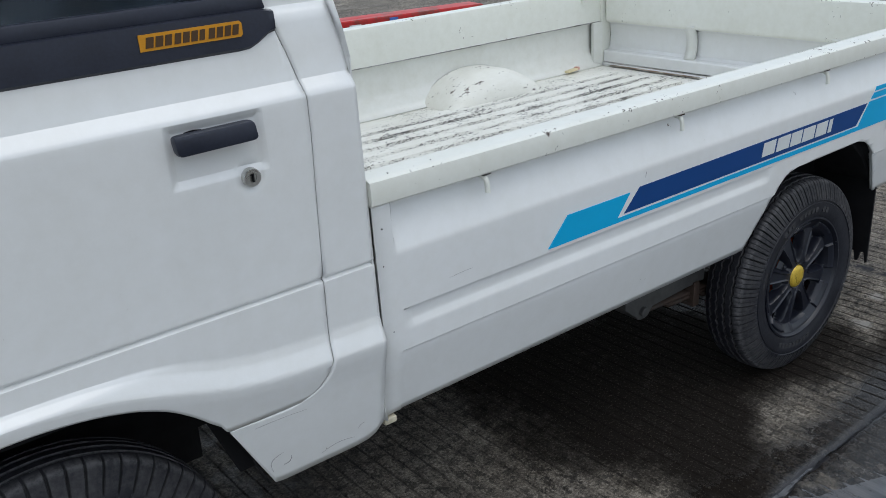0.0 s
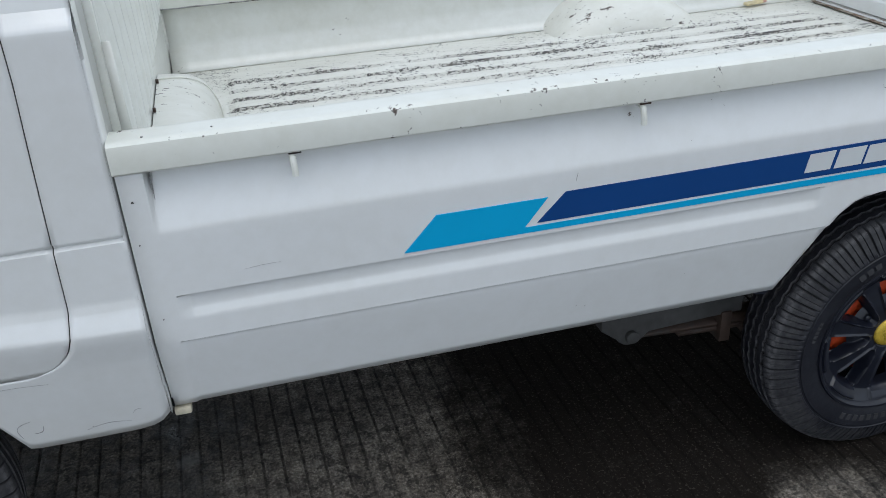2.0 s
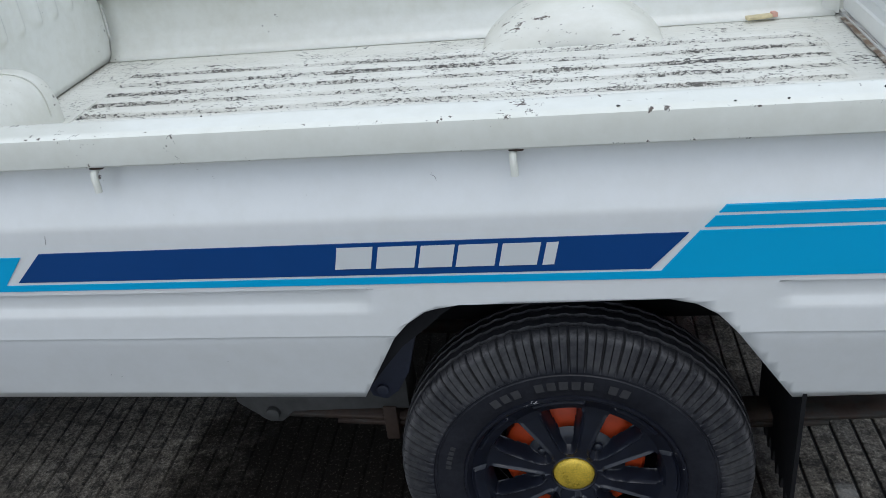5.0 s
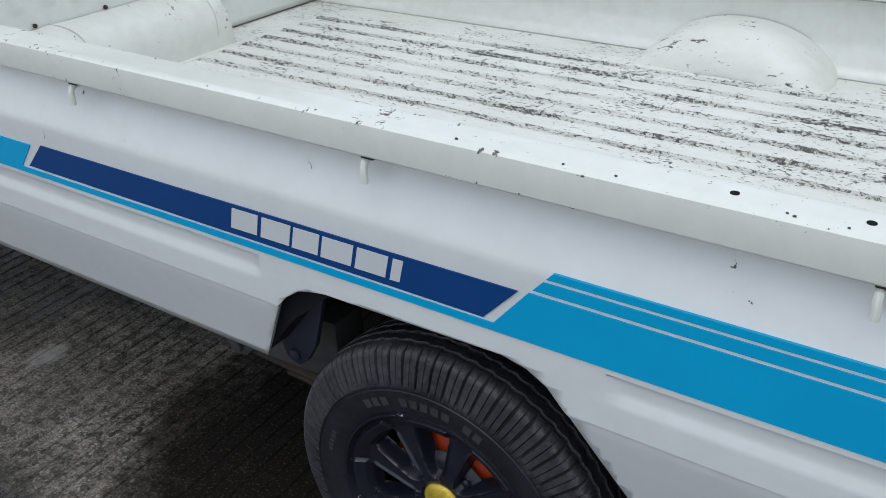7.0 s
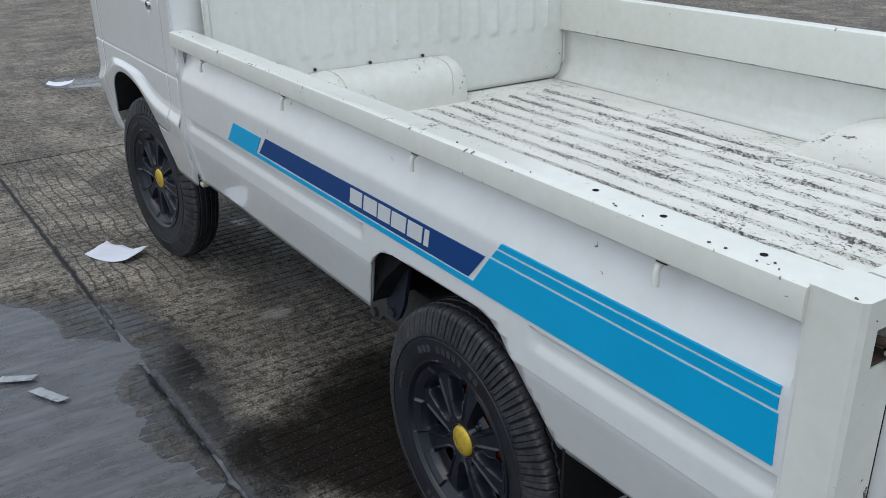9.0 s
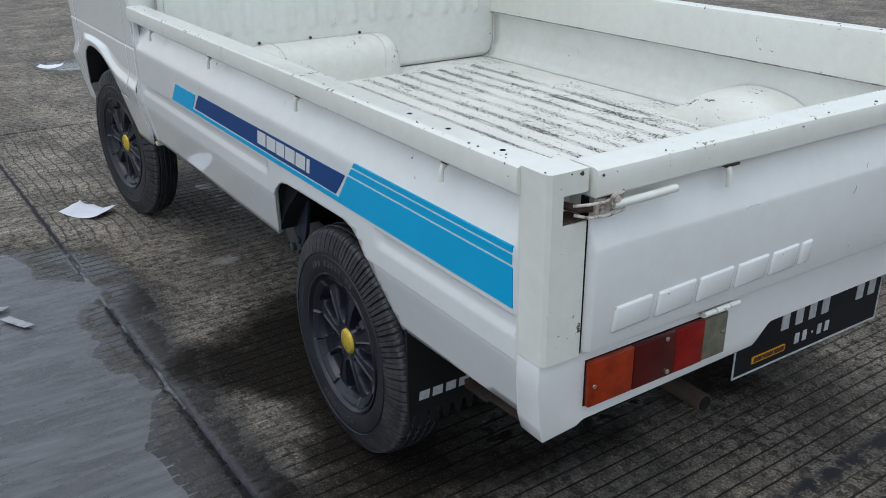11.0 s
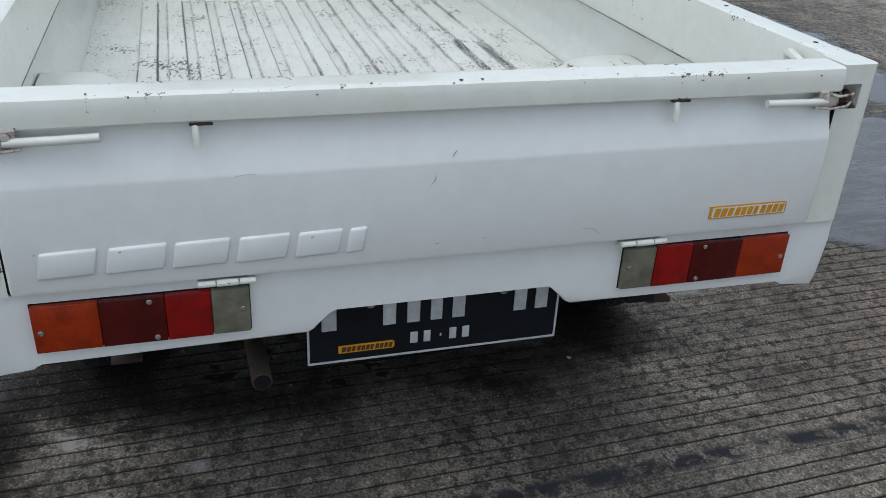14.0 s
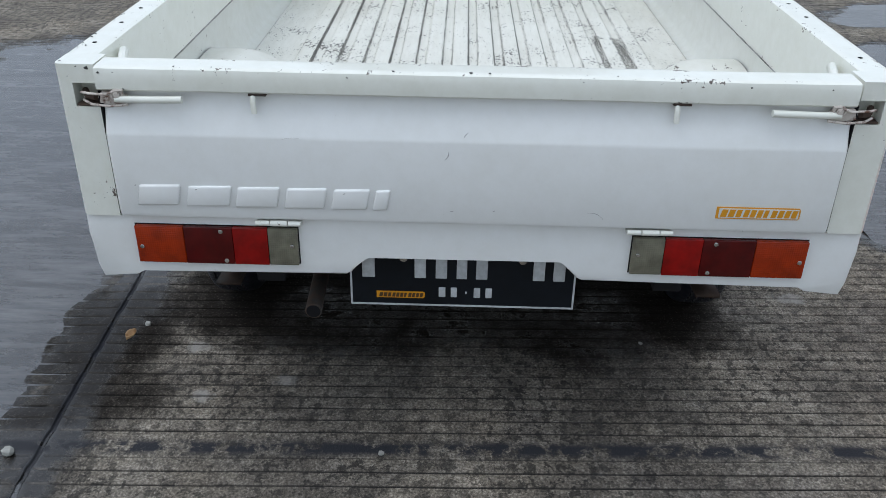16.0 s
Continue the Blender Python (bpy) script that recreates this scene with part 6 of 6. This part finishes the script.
box(bm, (0.030, -0.0105, 0.001), (0.044, 0.0105, 0.013), 0.002)
part("torn_end", bm, M_TORN, pack, "torn pinkish end")


# ---- barrier and post beyond the truck ----
def barrier(x, y, rot):
    root = new("road_barrier")
    root.matrix_basis = pose(x, y, 0, 0, 0, rot)
    tagged(root, "red plastic road barrier, scuffed, with pale bands", "barrier")

    def put(nm, bm, mat, label="", thick=0.0):
        p = part(nm, bm, mat, None, label, thick=thick)
        p.parent = root
        return p
    L = 0.49
    bm = bmesh.new()
    sec = [(-0.15, 0.05), (-0.15, 0.13), (-0.10, 0.30), (-0.068, 0.68), (-0.062, 0.715), (0.062, 0.715), (0.068, 0.68), (0.10, 0.30), (0.15, 0.13), (0.15, 0.05)]
    prism(bm, sec, 0, -0.38, L - 0.05, 0.012)
    put("shell", bm, M_REDPL, "red moulded plastic shell")
    bm = bmesh.new()
    arc = [(-0.50 - 0.075 * math.sin(k * math.pi / 10), -0.075 * math.cos(k * math.pi / 10)) for k in range(11)]
    prism(bm, [*arc, (L - 0.045, 0.075), (L - 0.045, -0.075)], 2, 0.705, 0.756, 0.008)
    put("top_beam", bm, M_REDPL, "flat red top with a rounded end")
    for fx in (-0.22, 0.30):
        bm = bmesh.new()
        box(bm, (fx - 0.09, -0.13, 0.0), (fx + 0.09, 0.15, 0.055), 0.008)
        put("foot", bm, M_REDPL)
    for nm, lx, mat, w, z0, z1 in (("pale_label", -0.255, M_WHITEPL, 0.03, 0.68, 0.735), ("blue_mark", -0.055, M_BLUEPL, 0.022, 0.67, 0.748), ("pale_band", -0.10, M_WHITEPL, 0.30, 0.36, 0.50)):
        bm = bmesh.new()
        y0 = (lambda z: -0.0765 if z > 0.66 else -0.068 - (0.68 - z) * 0.0845 - 0.0015)
        sheet(bm, [[(lx - w, y0(z0) - 0.001, z0), (lx + w, y0(z0) - 0.001, z0)], [(lx - w, y0(z1) - 0.001, z1), (lx + w, y0(z1) - 0.001, z1)]])
        put(nm, bm, mat, thick=0.002)
    return root


barrier(3.45, 2.535, -10)


def post(x, y, z):
    root = new("delineator_post")
    root.location = (x, y, z)
    tagged(root, "red plastic delineator post with a dull white band", "post")
    for nm, mat, prof in (("post_body", M_REDPL, [(0.0, 0.0), (0.055, 0.0), (0.055, 0.02), (0.042, 0.36), (0.036, 0.39), (0.0, 0.40)]), ("white_band", M_WHITEPL, [(0.0535, 0.024), (0.0558, 0.026), (0.0522, 0.110), (0.050, 0.112)])):
        bm = bmesh.new()
        lathe(bm, prof, 32)
        bmesh.ops.rotate(bm, verts=bm.verts, cent=(0, 0, 0), matrix=Matrix.Rotation(radians(90), 3, "X"))
        p = part(nm, bm, mat, None)
        p.parent = root
    return root


post(3.025, 2.60, 0.756)


# ---- dark car parked further off ----
def parked_car(x, y, rot):
    root = new("parked_car")
    root.matrix_basis = pose(x, y, 0, 0, 0, rot)
    tagged(root, "black parked car with a pale sill line", "car")
    def put(nm, bm, mat, label=""):
        p = part(nm, bm, mat, None, label)
        p.parent = root
        return p
    bm = bmesh.new()
    prism(bm, [(-2.0, 0.22), (-2.05, 0.55), (-1.9, 0.78), (-1.0, 0.88), (-0.5, 1.32), (0.7, 1.40), (1.5, 0.95), (2.0, 0.88), (2.05, 0.5), (2.0, 0.22)], 1, -0.80, 0.80, 0.05)
    put("body", bm, M_CARBLACK, "black glossy car body")
    for s in (-1, 1):
        bm = bmesh.new()
        box(bm, (-1.2, s * 0.79, 0.24), (1.2, s * 0.83, 0.30), 0.01)
        put("sill", bm, M_WHITEPL, "pale sill strip")
        bm = bmesh.new()
        prism(bm, [(-0.85, 0.92), (-0.42, 1.26), (0.62, 1.32), (1.2, 0.95)], 1, s * 0.795, s * 0.806)
        put("side_window", bm, M_GLASS)
        for wx in (-1.25, 1.25):
            bm = bmesh.new()
            lathe(bm, [(0.0, -0.1), (0.17, -0.1), (0.19, -0.11), (0.29, -0.10), (0.31, -0.06), (0.31, 0.08), (0.0, 0.08)], 32)
            bmesh.ops.translate(bm, verts=bm.verts, vec=(wx, s * 0.72, 0.31))
            put("wheel", bm, M_RUBBER)
    return root


parked_car(10.6, 4.6, 12)


# ---- scratches and small dark marks on the paintwork ----
M_SCRATCH = simple("grey_scratch", (0.34, 0.335, 0.33), 0.7, grain=90, vary=0.5)
M_RUSTMARK = simple("tan_rust_stain", (0.52, 0.43, 0.30), 0.7, grain=60, vary=0.4)


def scratch(parent, axis, level, pts, width, mat=M_SCRATCH):
    """A thin broken mark on a panel: pts in the two axes left, tapering at both ends."""
    width *= 0.65
    bm = bmesh.new()
    rows = []
    n = len(pts)
    for k, (u, w) in enumerate(pts):
        d = Vector(pts[min(k + 1, n - 1)]) - Vector(pts[max(k - 1, 0)])
        d = Vector((-d.y, d.x)).normalized() * width * (0.25 + 0.75 * math.sin(math.pi * (k + 0.5) / n))
        row = []
        for s in (-0.5, 0.5):
            c = [u + d.x * s, w + d.y * s]
            h = level(u, w) if callable(level) else level
            c.insert(axis, h)
            row.append(c)
        rows.append(row)
    sheet(bm, rows)
    part("scratch", bm, mat, parent, "thin grey scratch" if mat is M_SCRATCH else "tan rust stain", thick=0.0004)


def arc_pts(a, b, sag, n=7):
    a, b = Vector(a), Vector(b)
    p = Vector((-(b - a).y, (b - a).x))
    return [tuple(a + (b - a) * k / n + p * sag * math.sin(math.pi * k / n)) for k in range(n + 1)]


def on_cab(x, z):
    return cab_y(x, z) - 0.0008


def on_side(x, z):
    return interp(z, PANEL) - 0.0010


for a, b, sag, w in (((1.437, 0.442), (1.456, 0.476), 0.35, 0.0014), ((1.455, 0.449), (1.470, 0.462), -0.3, 0.0018), ((1.527, 0.436), (1.592, 0.438), 0.10, 0.0012), ((1.41, 0.548), (1.50, 0.545), 0.02, 0.0007), ((1.598, 0.455), (1.612, 0.462), 0.2, 0.001)):
    scratch(truck, 1, on_cab, arc_pts(a, b, sag), w)
for a, b, sag, w in (((2.305, 0.736), (2.308, 0.749), 0.0, 0.0012), ((1.838, 0.8385), (1.856, 0.8375), 0.1, 0.0014), ((2.842, 0.809), (2.849, 0.801), 0.2, 0.0010), ((2.318, 0.4985), (2.320, 0.5005), 0.0, 0.0016), ((2.334, 0.4945), (2.336, 0.4965), 0.0, 0.0016), ((1.80, 0.680), (1.852, 0.6825), 0.02, 0.0006)):
    scratch(left_side, 1, on_side, arc_pts(a, b, sag), w)
for a, b, sag, w in (((0.726, 0.7745), (0.734, 0.7835), 0.1, 0.0022), ((0.692, 0.732), (0.699, 0.748), -0.15, 0.0024), ((0.398, 0.765), (0.430, 0.767), 0.06, 0.0007), ((0.704, 0.6285), (0.710, 0.6290), 0, 0.002), ((0.784, 0.631), (0.788, 0.6315), 0, 0.002), ((0.960, 0.632), (0.990, 0.620), 0.15, 0.0010), ((0.230, 0.6625), (0.234, 0.6635), 0, 0.0035), ((0.505, 0.661), (0.509, 0.662), 0, 0.003), ((0.118, 0.668), (0.121, 0.670), 0, 0.003)):
    scratch(tailgate, 0, lambda y, z: 3.7838 - 0.42 * max(0.0, z - 0.768) + 0.0050 * (0.655 < z < 0.672), arc_pts(a, b, sag), w)
for a, b, sag, w in (((0.675, 0.541), (0.706, 0.5415), 0.1, 0.0014), ((0.712, 0.5395), (0.742, 0.5405), -0.08, 0.0010), ((0.795, 0.536), (0.812, 0.538), 0.1, 0.0022), ((0.818, 0.5375), (0.846, 0.5435), 0.12, 0.0016), ((0.865, 0.541), (0.884, 0.543), 0.1, 0.0012), ((0.498, 0.498), (0.502, 0.500), 0, 0.004), ((0.448, 0.476), (0.4505, 0.4785), 0, 0.003), ((1.428, 0.478), (1.434, 0.480), 0.1, 0.003)):
    scratch(rear_panel, 0, 3.7572, arc_pts(a, b, sag), w)
for a, b, sag, w in (((0.026, 0.541), (0.041, 0.531), 0.2, 0.0025), ((0.041, 0.531), (0.048, 0.509), 0.15, 0.0022), ((0.047, 0.510), (0.042, 0.484), -0.1, 0.0018)):
    scratch(rear_panel, 0, 3.7572, arc_pts(a, b, sag), w, M_RUSTMARK)


# dark chips where rails and corners are knocked
M_CHIP = simple("bare_dark_metal", (0.06, 0.058, 0.055), 0.6, grain=90, vary=0.5)


def chip(parent, axis, level, u, w, r):
    bm = bmesh.new()
    rnd = random.Random(int(u * 9173 + w * 3571))
    r *= rnd.uniform(0.3, 0.7)
    pts = [(u + r * rnd.uniform(0.45, 1.25) * math.cos(k * math.tau / 9), w + r * rnd.uniform(0.4, 1.1) * math.sin(k * math.tau / 9)) for k in range(9)]
    prism(bm, pts, axis, level - 0.0006, level + 0.0006)
    part("paint_chip", bm, M_CHIP, parent, "dark paint chip")


for x, z, r in ((1.672, 0.806, 0.0045), (1.668, 0.742, 0.0025), (1.676, 0.62, 0.002)):
    chip(left_side, 1, -0.0008, x, z, r)
for y, z, r in ((0.059, 0.8835, 0.0065), (0.040, 0.886, 0.0025), (0.022, 0.868, 0.002)):
    chip(left_side, 0, 3.7660, y, z, r)
for y, z, r in ((0.084, 0.8805, 0.0050), (0.110, 0.882, 0.0032), (0.124, 0.852, 0.0025), (0.52, 0.8815, 0.003), (0.93, 0.883, 0.0025), (1.22, 0.880, 0.003), (1.36, 0.879, 0.0035)):
    chip(tailgate, 0, 3.7812, y, z, r)
for y, r in ((0.215, 0.0035), (0.281, 0.0035), (0.60, 0.003), (0.735, 0.005), (0.768, 0.004), (0.99, 0.003), (1.18, 0.003)):
    chip(tailgate, 2, 0.8915, 3.7695, y, r)
for x, y, r in ((3.636, 0.004, 0.0030), (3.651, 0.015, 0.0045), (3.664, 0.004, 0.0026), (3.750, 0.006, 0.0036), (3.470, 0.004, 0.0030), (3.425, 0.003, 0.0034), (3.418, 0.006, 0.0024), (3.572, 0.004, 0.0036), (3.594, 0.005, 0.0034), (3.256, 0.003, 0.0036), (3.199, 0.003, 0.0028), (3.07, 0.006, 0.0036), (2.55, 0.045, 0.003), (1.70, 0.012, 0.004), (1.79, 0.018, 0.0035), (1.93, 0.047, 0.0028), (2.20, 0.004, 0.0022)):
    chip(left_side, 2, 0.8906, x, y, r)
